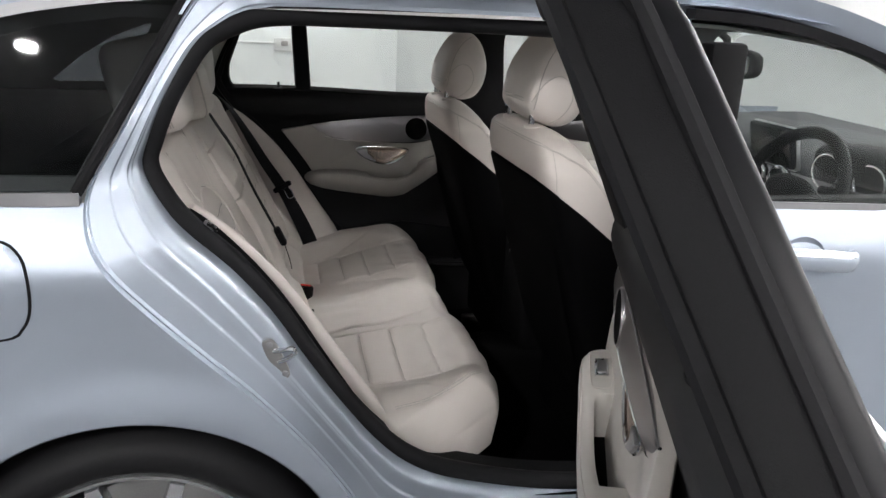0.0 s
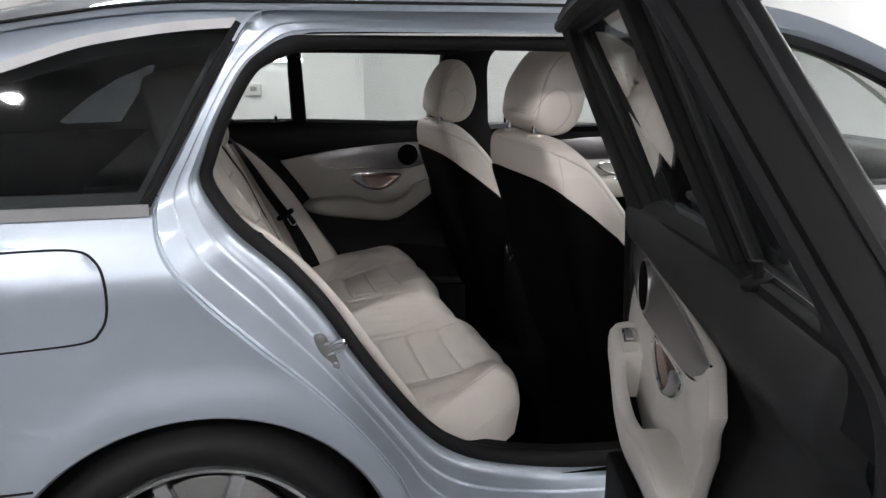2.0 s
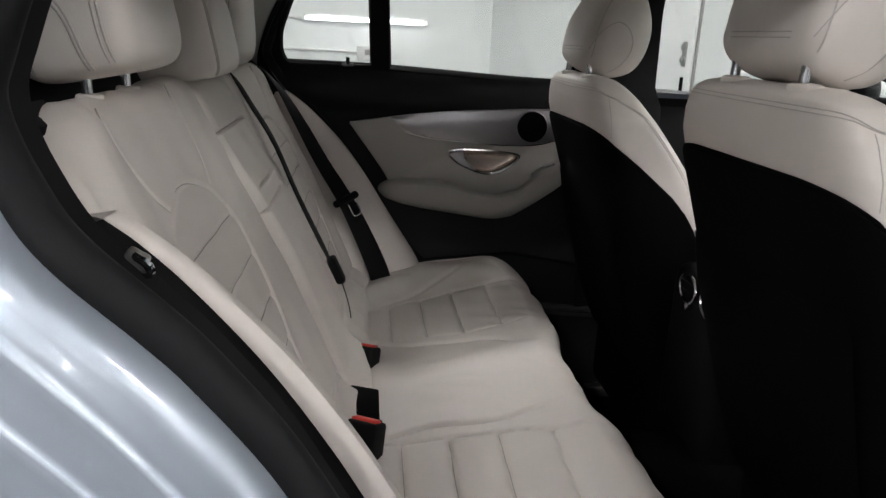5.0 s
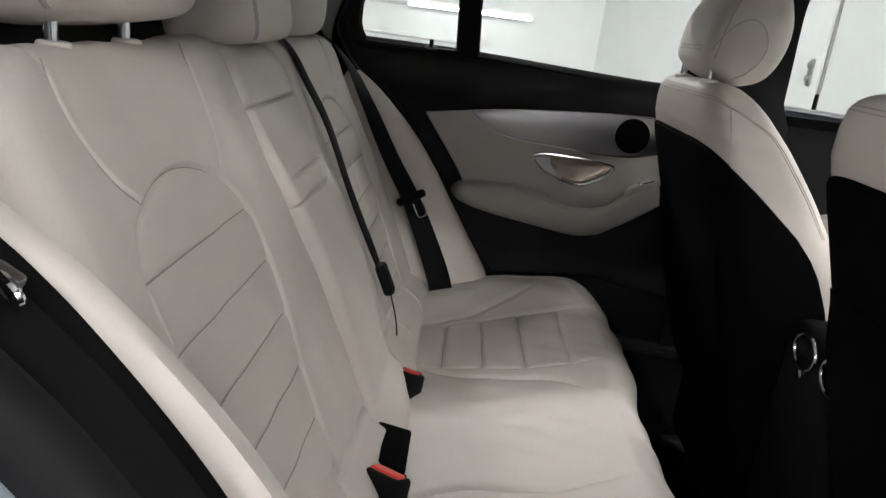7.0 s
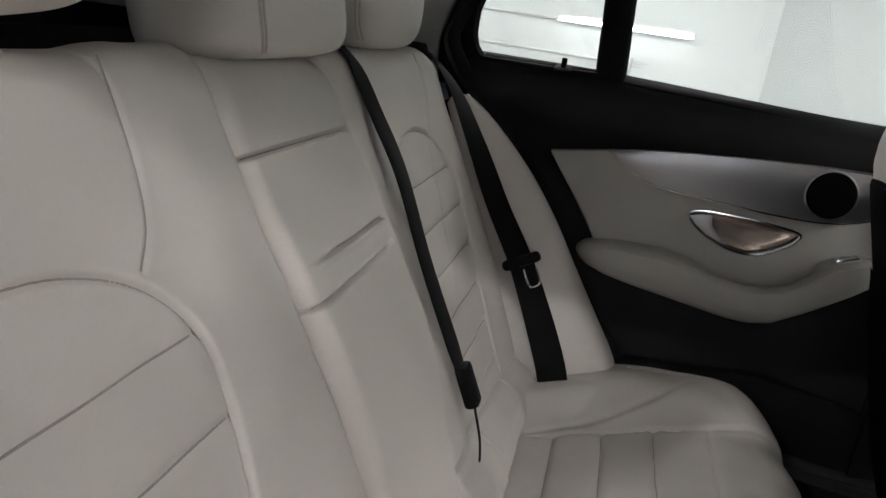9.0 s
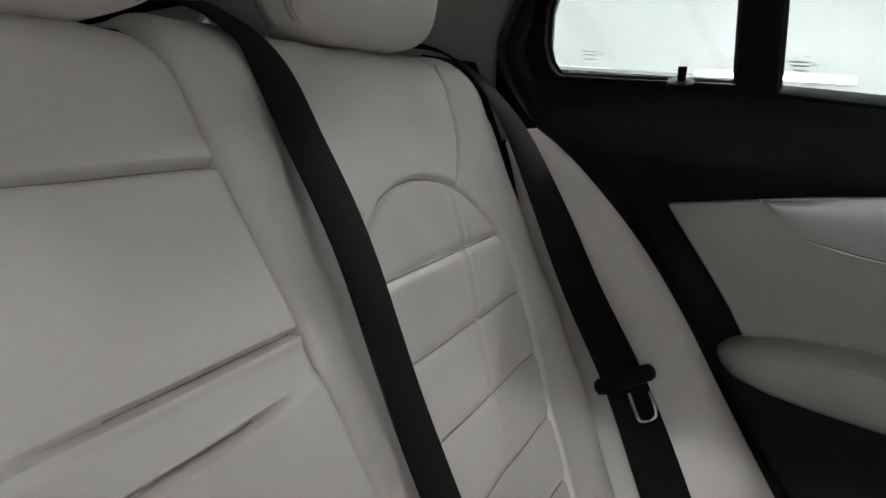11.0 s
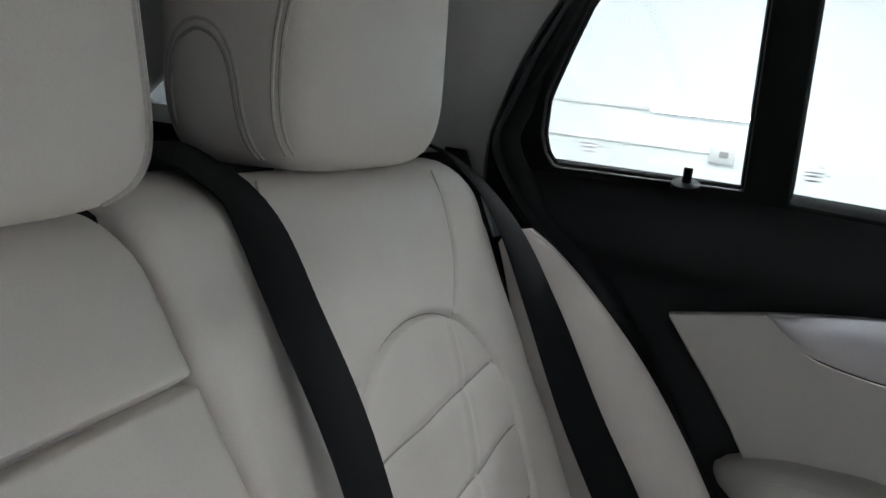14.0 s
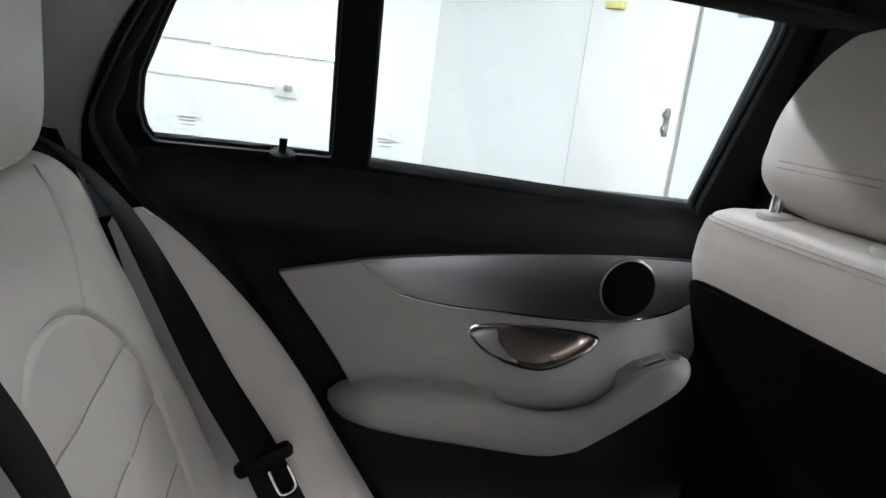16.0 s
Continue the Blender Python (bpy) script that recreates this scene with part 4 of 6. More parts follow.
# side bolsters beside the backrest
for s in (-1, 1):
    crest = cat([(0.104, 0.913), (0.135, 0.893), (0.180, 0.855), (0.243, 0.790), (0.300, 0.715), (0.348, 0.640), (0.400, 0.560), (0.445, 0.490), (0.462, 0.440)], 60)
    rows = []
    for i, (x, z) in enumerate(crest):
        k = i / 59
        fx = BX - 0.47 * z
        fwd = x - fx
        nx, nz = 0.85, 0.53
        w = 0.25 + 0.75 * float(smooth(0, 0.3, k)) + 1.5 * float(smooth(0.5, 0.92, k))
        sec = [(0.665 - 0.046 * w, -0.02), (0.665 - 0.044 * w, 0.10), (0.665 - 0.040 * w, 0.30), (0.665 - 0.033 * w, 0.60), (0.665 - 0.024 * w, 0.84), (0.665 - 0.016 * w, 0.95), (0.665 - 0.006, 0.995), (0.665, 1.0), (0.670, 0.988), (0.674, 0.95), (0.677, 0.89), (0.678, 0.82)]
        rows.append([(fx + fwd * f - 0.004 * (1 - f), C + s * (u + 0.008 * k), z - (0.020 * (1 - f) if f < 1 else 0)) for u, f in cat(sec, 30)])
    tip = np.mean(rows[0], 0) + np.array([-0.012, 0, 0.004])
    rows.insert(0, [tuple(np.array(p) * 0.55 + tip * 0.45) for p in rows[0]])
    rows.insert(0, [tuple(np.array(p) * 0.02 + tip * 0.98) for p in rows[1]])
    back = [[tuple(np.array(r[-1]) + np.array([-dx, s * du, -dx * 0.4])) for dx, du in ((0, -0.002), (0.03, 0.006), (0.08, 0.02), (0.14, 0.03))] for r in rows[2:]]
    part("bolster_backing", grid(np.array(back)), M_BLACK, bench, "black backing of the bolster")
    part("side_bolster", grid(np.array(rows)), M_LEATHER, bench)
    # dark lining behind bolster and belt
    part("side_lining", grid(np.array([[(BX - 0.47 * z - 0.035 - 0.05 * (u > 0.70), C + s * u, z) for u in (0.54, 0.60, 0.66, 0.70, 0.72, 0.75)] for z in np.linspace(0.60, 0.985, 10)])), M_BLACK, bench, "black lining beside the backrest")
    part("side_facing", grid(np.array([[(BX - 0.47 * z - 0.035 - 0.05 * (u > 0.70), C + s * u, z) for u in (0.54, 0.60, 0.66)] for z in np.linspace(0.35, 0.60, 8)])), M_LEATHER, bench)
lt = part("latch", tube(cat([(0.128, 0.176, 0.888), (0.138, 0.170, 0.884), (0.140, 0.172, 0.876), (0.132, 0.178, 0.873)], 14), 0.0036, 8), M_CHROME, bench, "small chrome latch loop")
part("latch_plate", rbox((0.018, 0.010, 0.022), (0.126, 0.180, 0.881), 0.003, (0, 30, 0)), M_STEEL, lt, "steel latch plate")


# headrests
def cushion_block(size, place, p=3.4, turn=0.0, n=40, m=28, taper=0.0, lean=0.0):
    """A padded block: a rounded box with bulging faces."""
    a, b, c = (k / 2 for k in size)
    th = np.linspace(-np.pi, np.pi, n, endpoint=False)
    ph = np.linspace(-np.pi / 2, np.pi / 2, m)
    e = 2 / p
    pw = lambda v: np.sign(v) * np.abs(v) ** e
    P = np.zeros((m, n, 3))
    for i, f in enumerate(ph):
        cf, sf = pw(math.cos(f)), pw(math.sin(f))
        k = 1 + taper * sf
        P[i, :, 0] = a * cf * pw(np.cos(th)) + lean * c * sf
        P[i, :, 1] = b * cf * pw(np.sin(th)) * k
        P[i, :, 2] = c * sf
    v, f = grid(P, wrap_v=True)
    ca, sa = math.cos(math.radians(turn)), math.sin(math.radians(turn))
    v = np.stack([v[:, 0] * ca + v[:, 2] * sa, v[:, 1], -v[:, 0] * sa + v[:, 2] * ca], 1)
    return v + np.array(place), f


def block_curve(size, place, pts, p, turn, lift=1.004, taper=0.0, lean=0.0):
    """Places on the front or back face of a padded block, from fractions across and up; side +1 front, -1 back."""
    a, b, c = (k / 2 for k in size)
    out = []
    ca, sa = math.cos(math.radians(turn)), math.sin(math.radians(turn))
    for fy, fz, side in pts:
        k = max(1 - abs(fz) ** p, 0) ** (1 / p)
        w = max(k, 1e-6)
        fx = side * max(w ** p - abs(fy) ** p, 0) ** (1 / p) if abs(fy) < w else 0
        x, y, z = a * fx * lift + lean * c * fz, b * fy * lift * (1 + taper * fz), c * fz * lift
        out.append((x * ca + z * sa + place[0], y + place[1], -x * sa + z * ca + place[2]))
    return np.array(out)


def block_side(size, place, pts, side, p, turn):
    """Places on the side face of a padded block, from fractions along and up."""
    a, b, c = (k / 2 for k in size)
    ca, sa = math.cos(math.radians(turn)), math.sin(math.radians(turn))
    out = []
    for fx, fz in pts:
        fy = side * max(1 - abs(fx) ** p - abs(fz) ** p, 0) ** (1 / p)
        x, y, z = a * fx, b * fy * 1.002, c * fz
        out.append((x * ca + z * sa + place[0], y + place[1], -x * sa + z * ca + place[2]))
    return np.array(out)


def headrest_rear(yc, w, z0, z1, x, turn=-12, p=5.5):
    size, place = (0.132, w, z1 - z0), (x - 0.008, yc, (z0 + z1) / 2)
    h = part("headrest", cushion_block(size, place, p, turn, 72, 48), M_LEATHER, bench)
    for s in (-1, 1):
        if w > 0.22:
            # double seam along the front edge of the side, and an arch behind it
            for g in (0.0, 0.075):
                line = cat([(0.50 + g, -0.86), (0.49 + g, -0.6), (0.51 + g, -0.2), (0.60 + g, 0.2), (0.66 + g, 0.6), (0.66 + g, 0.84)], 40)
                part("seam", tube(block_side(size, place, line, s, p, turn), 0.0013, 6, up=(0.7, 0.1, 0.7)), M_SEAM, h)
            for g in (0.0, 0.06):
                line = cat([(0.22 - g, -0.90), (0.15 - g, -0.45), (0.05 - g, -0.23 - g * 0.4), (-0.10 - g * 0.4, -0.11 - g), (-0.29, -0.07 - g), (-0.46 + g * 0.4, -0.11 - g), (-0.59 + g, -0.21 - g * 0.4), (-0.66 + g, -0.40), (-0.68 + g, -0.86)], 60)
                part("seam", tube(block_side(size, place, line, s, p, turn), 0.0014, 6, up=(0.7, 0.1, 0.7)), M_STITCH if g else M_SEAM, h)
        else:
            for off in (0.875, 0.845):
                pts = [(s * off * (1 - abs(k) ** p) ** (1 / p), k, 1) for k in np.linspace(-0.93, 0.93, 40)]
                part("seam", tube(block_curve(size, place, pts, p, turn, 1.001), 0.0013, 6), M_SEAM, h)
    for s in (-0.28, 0.28):
        part("post", tube(np.array([(x + 0.005, yc + s * w, z0 - 0.05), (x + 0.002, yc + s * w, z0 + 0.03)]), 0.006, 10, up=(1, 0, 0)), M_CHROME, h, "chrome headrest post")
        part("post_collar", disc((x + 0.006, yc + s * w, z0 - 0.018), (0, 0, 1), 0.014, 0.010, 20, 0.003), M_LEATHER, h)


headrest_rear(C - 0.366, 0.238, 0.995, 1.185, 0.005)
headrest_rear(C + 0.366, 0.238, 0.978, 1.174, 0.004, -3, 4.6)
headrest_rear(C, 0.215, 0.970, 1.100, 0.022)


# belt buckles standing in the cushion
def buckle(x, y, z):
    """A buckle whose slotted red top lies at the place given."""
    a, l = Vector((0.79, -0.61, 0)).normalized(), Vector((0.10, 0.30, 0.93)).normalized()
    a = (a - l * a.dot(l)).normalized()
    b_ = l.cross(a)
    m = Matrix.Translation((x, y, z)) @ Matrix((a, b_, l)).transposed().to_4x4()
    b = part("belt_buckle", rbox((0.056, 0.036, 0.066), (0, -0.004, -0.034), 0.006, segs=3), M_BLACK, bench, "black belt buckle", T=lambda co: m @ co)
    red = part("release_button", rbox((0.046, 0.017, 0.010), (0, -0.005, -0.002), 0.0025), M_RED, b, "red release button", T=lambda co: m @ co)
    part("slot", rbox((0.040, 0.003, 0.004), (0, 0.008, 0.0), 0.001), M_SHELL, red, T=lambda co: m @ co)
    return b


buckle(0.312, 1.000, 0.469)
buckle(0.314, 0.672, 0.484)
part("buckle_pocket", rbox((0.050, 0.105, 0.030), (0.306, 0.748, 0.463), 0.004, (0, 10, 0)), M_SHELL, bench, "black elastic buckle pocket")


# ---------------------------------------------------------------- belts
def belt(name, pts, ups, width, label):
    ob = thing(name, pts[-1], label, "seat belt", "rear seat belts")
    path = cat(pts, 60)
    u = cat(ups, 60)
    w = width / 2
    part("webbing", sweep(path, [(-w, 0.0008), (-w * 0.96, 0.0014), (w * 0.96, 0.0014), (w, 0.0008), (w * 0.96, -0.0008), (-w * 0.96, -0.0008)], u), M_WEB, ob, "black woven webbing")
    return ob


cb = belt("centre_seat_belt", [(-0.10, 1.04, 0.974), (0.0, 1.058, 0.995), (0.030, 1.073, 0.987), (0.053, 1.084, 0.966), (0.084, 1.086, 0.917), (0.126, 1.086, 0.848), (0.174, 1.090, 0.737), (0.240, 1.097, 0.600)],
          [(0, 0, 1), (0.2, 0, 0.98), (0.7, 0, 0.7), (0.9, 0, 0.42), (0.9, 0, 0.42), (0.9, 0, 0.42), (0.9, 0.05, 0.42), (0.9, 0.1, 0.42)], 0.046, "black belt hanging down the middle backrest with its tongue")
part("belt_stop", rbox((0.020, 0.030, 0.060), (0.247, 1.098, 0.592), 0.007, (0, -25, 0)), M_BLACK, cb, "black plastic tongue")
part("webbing_tail", sweep(cat([(0.259, 1.100, 0.566), (0.275, 1.104, 0.51), (0.283, 1.092, 0.455)], 14), [(-0.004, 0.0008), (0.004, 0.0008), (0.004, -0.0008), (-0.004, -0.0008)], (0.9, 0, 0.42)), M_WEB, cb)


def outer_belt(T, ob):
    pts = [(-0.10, 1.45, 0.985), (-0.02, 1.455, 0.995), (0.036, 1.470, 0.977), (0.090, 1.478, 0.925), (0.141, 1.473, 0.845), (0.197, 1.459, 0.750), (0.254, 1.450, 0.662), (0.302, 1.444, 0.570), (0.338, 1.441, 0.49), (0.352, 1.439, 0.445)]
    u = [(0, 0, 1), (0.3, 0.1, 0.95), (0.55, -0.4, 0.7), (0.66, -0.60, 0.42), (0.60, -0.74, 0.30), (0.5, -0.8, 0.2), (0.3, -0.93, 0.1), (0.3, -0.9, 0.1), (0.3, -0.9, 0.1), (0.3, -0.9, 0.1)]
    part("webbing", sweep(cat(pts, 70), [(-0.0265, 0.001), (-0.025, 0.002), (0.025, 0.002), (0.0265, 0.001), (0.025, 0), (-0.025, 0)], cat(u, 70)), M_WEB, ob, "black woven webbing", T=T)
    tg = part("belt_tongue", rbox((0.068, 0.018, 0.018), (0.256, 1.446, 0.664), 0.007, (0, -30, 0)), M_BLACK, ob, "black plastic belt tongue", T=T)
    frame_ = cat([(0.262, 1.444, 0.651), (0.273, 1.442, 0.630), (0.279, 1.442, 0.624), (0.290, 1.443, 0.629), (0.292, 1.444, 0.638), (0.282, 1.445, 0.658)], 30)
    part("metal_plate", tube(frame_, 0.0022, 6, up=(0.2, -1, 0.1)), M_CHROME, tg, "steel tongue plate", T=T)


ob = thing("outer_seat_belt", (0.37, 1.44, 0.45), "black seat belt hanging beside the far bolster", "seat belt", "rear seat belts")
outer_belt(plain, ob)
shift()


# ---------------------------------------------------------------- rear doors
DOOR_OUT = [(0.935, 1.268), (0.62, 1.276), (0.30, 1.272), (0.185, 1.258), (0.13, 1.22), (0.075, 1.12), (0.01, 1.01), (-0.03, 0.955), (-0.04, 0.90), (-0.02, 0.85), (0.03, 0.775), (0.14, 0.66),
            (0.235, 0.545), (0.305, 0.43), (0.37, 0.345), (0.45, 0.285), (0.62, 0.255), (0.935, 0.25)]
WIN_Q = [(0.105, 0.978), (0.313, 0.981), (0.299, 1.238), (0.190, 1.238), (0.164, 1.21), (0.137, 1.17), (0.112, 1.11), (0.091, 1.055), (0.088, 1.015), (0.094, 0.992)]
WIN_M = [(0.360, 0.974), (0.822, 0.950), (0.851, 1.17), (0.854, 1.208), (0.849, 1.228), (0.833, 1.240), (0.341, 1.240)]


def lean(y, z):
    return y - 0.36 * max(z - 0.975, 0)


def grown(loop, d):
    c = np.mean(loop, 0)
    return [tuple(np.array(p) + (np.array(p) - c) / np.linalg.norm(np.array(p) - c) * d) for p in loop]


def etched(parent, x, z, y, T):
    """Small etched maker's marks on a pane, as plain bars."""
    for k, (dx, w, dz) in enumerate(((0.006, 0.006, 0.012), (0, 0.020, 0.006), (0, 0.018, 0.002), (0.001, 0.016, -0.003), (0.014, 0.006, 0.004))):
        part("etched_bar", rbox((w, 0.0006, 0.0016), (x + dx, lean(y, z + dz), z + dz), 0), M_ETCH, parent, smooth=False, T=T)


HANDLE = np.array([0.004, 0.0]) + cat([(0.518, 0.765), (0.535, 0.773), (0.58, 0.775), (0.65, 0.773), (0.700, 0.767), (0.707, 0.758), (0.690, 0.740), (0.660, 0.722), (0.630, 0.713), (0.595, 0.717), (0.555, 0.732), (0.530, 0.748)], 80, True)
HANDLE_HOLE = [tuple(HANDLE.mean(0) + (q - HANDLE.mean(0)) * 0.985) for q in HANDLE[::2]]


def rear_door(T, root):
    """A rear door with its trim, in its closed place on the far side; T carries it to where it hangs."""
    low = lambda x, y, z: lean(y, z)
    # upper frame with the two window openings
    belt_cut = [p for p in DOOR_OUT if p[1] > 0.93]
    frame_out = belt_cut + [(-0.035, 0.92), (0.935, 0.92)]
    fr = part("window_frame", plate(frame_out, [WIN_Q, WIN_M], 1.608, 1.642, 0.004, shape=low), M_BLACK, root, "black window frame", T=T)
    for w, nm in ((WIN_Q, "quarter_glass"), (WIN_M, "door_glass")):
        g = part(nm, plate(grown(w, 0.006), [], 1.630, 1.634, shape=low), M_GLASS, fr, "clear side glass", smooth=False, T=T)
        g.visible_shadow = False
        etched(g, w[0][0] + 0.035 if nm == "quarter_glass" else 0.378, 1.003, 1.6295, T)
        loop = poly(w, 90, True)
        part("glass_seal", tube(np.array([(x, lean(1.626, z), z) for x, z in loop]), 0.004, 6, True), M_RUBBER, fr, T=T)
    # rubber lip round the edge of the door
    edge = cat(DOOR_OUT, 120)
    mid = np.array([0.5, 0.78])
    inn = edge + (mid - edge) / np.linalg.norm(mid - edge, axis=1)[:, None] * 0.022
    part("edge_seal", tube(np.array([(x, lean(1.606, z), z) for x, z in inn]), 0.010, 8), M_RUBBER, root, "black rubber edge seal", T=T)
    inn2 = edge + (mid - edge) / np.linalg.norm(mid - edge, axis=1)[:, None] * 0.004
    part("edge_seal", tube(np.array([(x, lean(1.646 if z > 0.97 else 1.672, z), z) for x, z in inn2]), 0.007, 8), M_RUBBER, root, T=T)
    # painted body and outer skin
    sub = [p for p in DOOR_OUT if p[1] < 0.956]
    shell = sub + [(0.935, 0.945)]
    part("door_body", plate(shell, [], 1.646, 1.70, 0.005), M_PAINT, root, "painted door body", T=T)
    out = np.array([[(lin(z, [(q[1], q[0]) for q in sub]) - 0.014 + (0.945 - lin(z, [(q[1], q[0]) for q in sub])) * k, 2 * C - float(skin(0.5, z)), z) for k in np.linspace(0, 1, 30)] for z in np.linspace(0.25, 0.955, 36)])
    part("outer_skin", grid(out), M_PAINT, root, "silver-blue outer door skin", T=T)
    part("waist_strip", tube(np.array([(x, 1.712, 0.958) for x in np.linspace(-0.06, 0.935, 12)]), 0.009, 8), M_SATIN, root, "satin bright waist strip", T=T)
    part("upper_skin", plate([p for p in DOOR_OUT if p[1] > 0.97] + [(-0.045, 0.935), (0.935, 0.935)], [grown(WIN_Q, 0.005), grown(WIN_M, 0.005)], 1.644, 1.668, 0.005, shape=low), M_GLOSSBLACK, root, "gloss black outer frame", T=T)

    # inner trim: black moulding from waist to foot
    zs = np.linspace(0.30, 0.986, 60)
    yb = lambda z: lin(z, [(0.30, 1.628), (0.50, 1.622), (0.66, 1.638), (0.80, 1.638), (0.86, 1.624), (0.89, 1.604), (0.925, 1.598), (0.955, 1.600), (0.968, 1.605), (0.977, 1.613), (0.983, 1.624), (0.986, 1.634)])
    xl = lambda z: lin(z, [(0.30, 0.47), (0.36, 0.42), (0.45, 0.36), (0.55, 0.30), (0.651, 0.245), (0.726, 0.19), (0.812, 0.115), (0.895, 0.052), (0.957, 0.03), (0.985, 0.035)])
    P = np.array([[(xl(z) + (0.93 - xl(z)) * k, float(yb(z)) + 0.022 * smooth(0.035, 0, k * (0.93 - float(xl(z)))) ** 1.0, z - 0.019 * float(smooth(0.22, 0.85, xl(z) + (0.93 - xl(z)) * k) * smooth(0.88, 0.96, z))) for k in np.concatenate([np.linspace(0, 0.08, 8), np.linspace(0.08, 1, 24)[1:]])] for z in zs])
    part("inner_trim", grid(P), M_DOORBLACK, root, "black soft-touch door trim", T=T)
    # light panel
    top_edge = [(0.259, 0.838), (0.363, 0.853), (0.45, 0.866), (0.557, 0.877), (0.70, 0.887), (0.81, 0.891), (0.848, 0.891)]
    panel = [(0.259, 0.838)] + [(0.285, 0.803), (0.315, 0.762), (0.345, 0.72), (0.367, 0.684), (0.385, 0.64), (0.45, 0.615), (0.66, 0.605), (0.76, 0.655), (0.835, 0.712), (0.846, 0.728), (0.858, 0.750), (0.863, 0.783), (0.855, 0.812), (0.846, 0.832)] + top_edge[::-1][:-1]
    dome = lambda x, y, z: y - 0.010 * math.exp(-((z - 0.70) / 0.09) ** 2) + 0.020 * math.exp(-((x - 0.61) / 0.14) ** 4 - ((z - 0.742) / 0.045) ** 4) - (0.016 + 0.014 * float(smooth(0.74, 0.82, z))) * float(smooth(0.40, 0.26, x))
    part("door_panel", plate(panel, [HANDLE_HOLE], 1.610, 1.630, 0.004, shape=dome), M_DOORTRIM, root, "light grey leatherette panel", T=T)
    # metal trim
    lower = [(0.359, 0.853), (0.384, 0.826), (0.427, 0.810), (0.49, 0.800), (0.57, 0.796), (0.653, 0.792), (0.738, 0.794), (0.80, 0.808), (0.846, 0.832)]
    lo, hi = cat(lower, 60), cat(top_edge[1:], 60)
    P = np.array([[(a[0] + (b[0] - a[0]) * k, 1.6065 - 0.004 * math.sin(math.pi * k), a[1] + (b[1] - a[1]) * k) for k in np.linspace(0, 1, 9)] for a, b in zip(lo, hi)])
    tr = part("metal_trim", grid(P), M_TRIM, root, "brushed metal trim wing", T=T)
    part("trim_edge", tube(np.array([(x, 1.606, z) for x, z in lo]), 0.0018, 6), M_CHROME, tr, T=T)
    part("trim_edge", tube(np.array([(x, 1.605, z) for x, z in hi]), 0.0014, 6), M_SATIN, tr, T=T)
    # speaker
    sp = part("speaker", revolve([(0.0, -0.006), (0.020, -0.0065), (0.034, -0.0068), (0.0390, -0.0066), (0.0402, -0.006)], (0.737, 1.6072, 0.843), n=40), M_SHELL, root, "round black tweeter grille", T=T)
    part("speaker_ring", revolve([(0.0398, -0.006), (0.0406, -0.0072), (0.0418, -0.0068), (0.0428, -0.0045), (0.0436, 0.002)], (0.737, 1.6072, 0.843), n=40), M_TRIM, sp, "metal speaker ring", T=T)
    # handle: bezel, cup and lever
    bz = HANDLE
    h = part("door_handle", tube(np.array([(x, 1.622 - 0.006 * math.exp(-((z - 0.70) / 0.09) ** 2), z) for x, z in bz]), 0.0036, 8, True), M_CHROME, root, "chrome inner door handle", T=T)
    c = bz.mean(0)
    P = np.array([[(c[0] + (x - c[0]) * k, 1.619 - dy, c[1] + (z - c[1]) * k) for x, z in bz] for k, dy in ((1.0, 0.001), (0.96, -0.006), (0.90, -0.010), (0.7, -0.0125), (0.35, -0.0135), (0.02, -0.014))])
    part("handle_cup", grid(P, wrap_v=True), M_CUP, h, "dull bronze handle cup", T=T)
    lever = [(0.522, 0.762), (0.54, 0.769), (0.560, 0.770), (0.564, 0.752), (0.580, 0.735), (0.598, 0.722), (0.580, 0.725), (0.556, 0.734), (0.535, 0.749)]
    part("handle_lever", plate(lever, [], 1.609, 1.618, 0.003), M_SATIN, h, "polished pull lever", T=T)
    # armrest: flat rest behind, a rail round the pull pocket, a switch pod at the front end
    A0, A1 = 0.566, 0.744
    ends = lambda n: 0.5 - 0.5 * np.cos(np.pi * np.linspace(0, 1, n))
    xs_ = np.sort(np.concatenate([0.338 + 0.520 * ends(64), [A0 - 0.004, A0, A0 + 0.004, A0 + 0.009, A1 - 0.009, A1 - 0.004, A1, A1 + 0.003]]))
    ztop = lin(xs_, [(0.338, 0.668), (0.35, 0.680), (0.372, 0.689), (0.41, 0.694), (0.489, 0.692), (0.54, 0.684), (0.576, 0.674), (0.626, 0.665), (0.668, 0.668), (0.706, 0.680), (0.738, 0.708), (0.765, 0.732), (0.81, 0.750), (0.835, 0.750), (0.848, 0.743), (0.855, 0.735), (0.858, 0.728)])
    zbot = lin(xs_, [(0.338, 0.662), (0.345, 0.652), (0.36, 0.641), (0.40, 0.628), (0.451, 0.618), (0.559, 0.603), (0.62, 0.595), (0.654, 0.594), (0.694, 0.602), (0.756, 0.640), (0.80, 0.672), (0.835, 0.699), (0.850, 0.713), (0.858, 0.722)])
    prot = 0.051 * np.clip(1 - (np.clip(0.40 - xs_, 0, 1) / 0.064) ** 2, 0.04, 1) ** 0.5 * np.clip(1 - (np.clip(xs_ - 0.795, 0, 1) / 0.0635) ** 2.2, 0.03, 1) ** 0.5
    rings = []
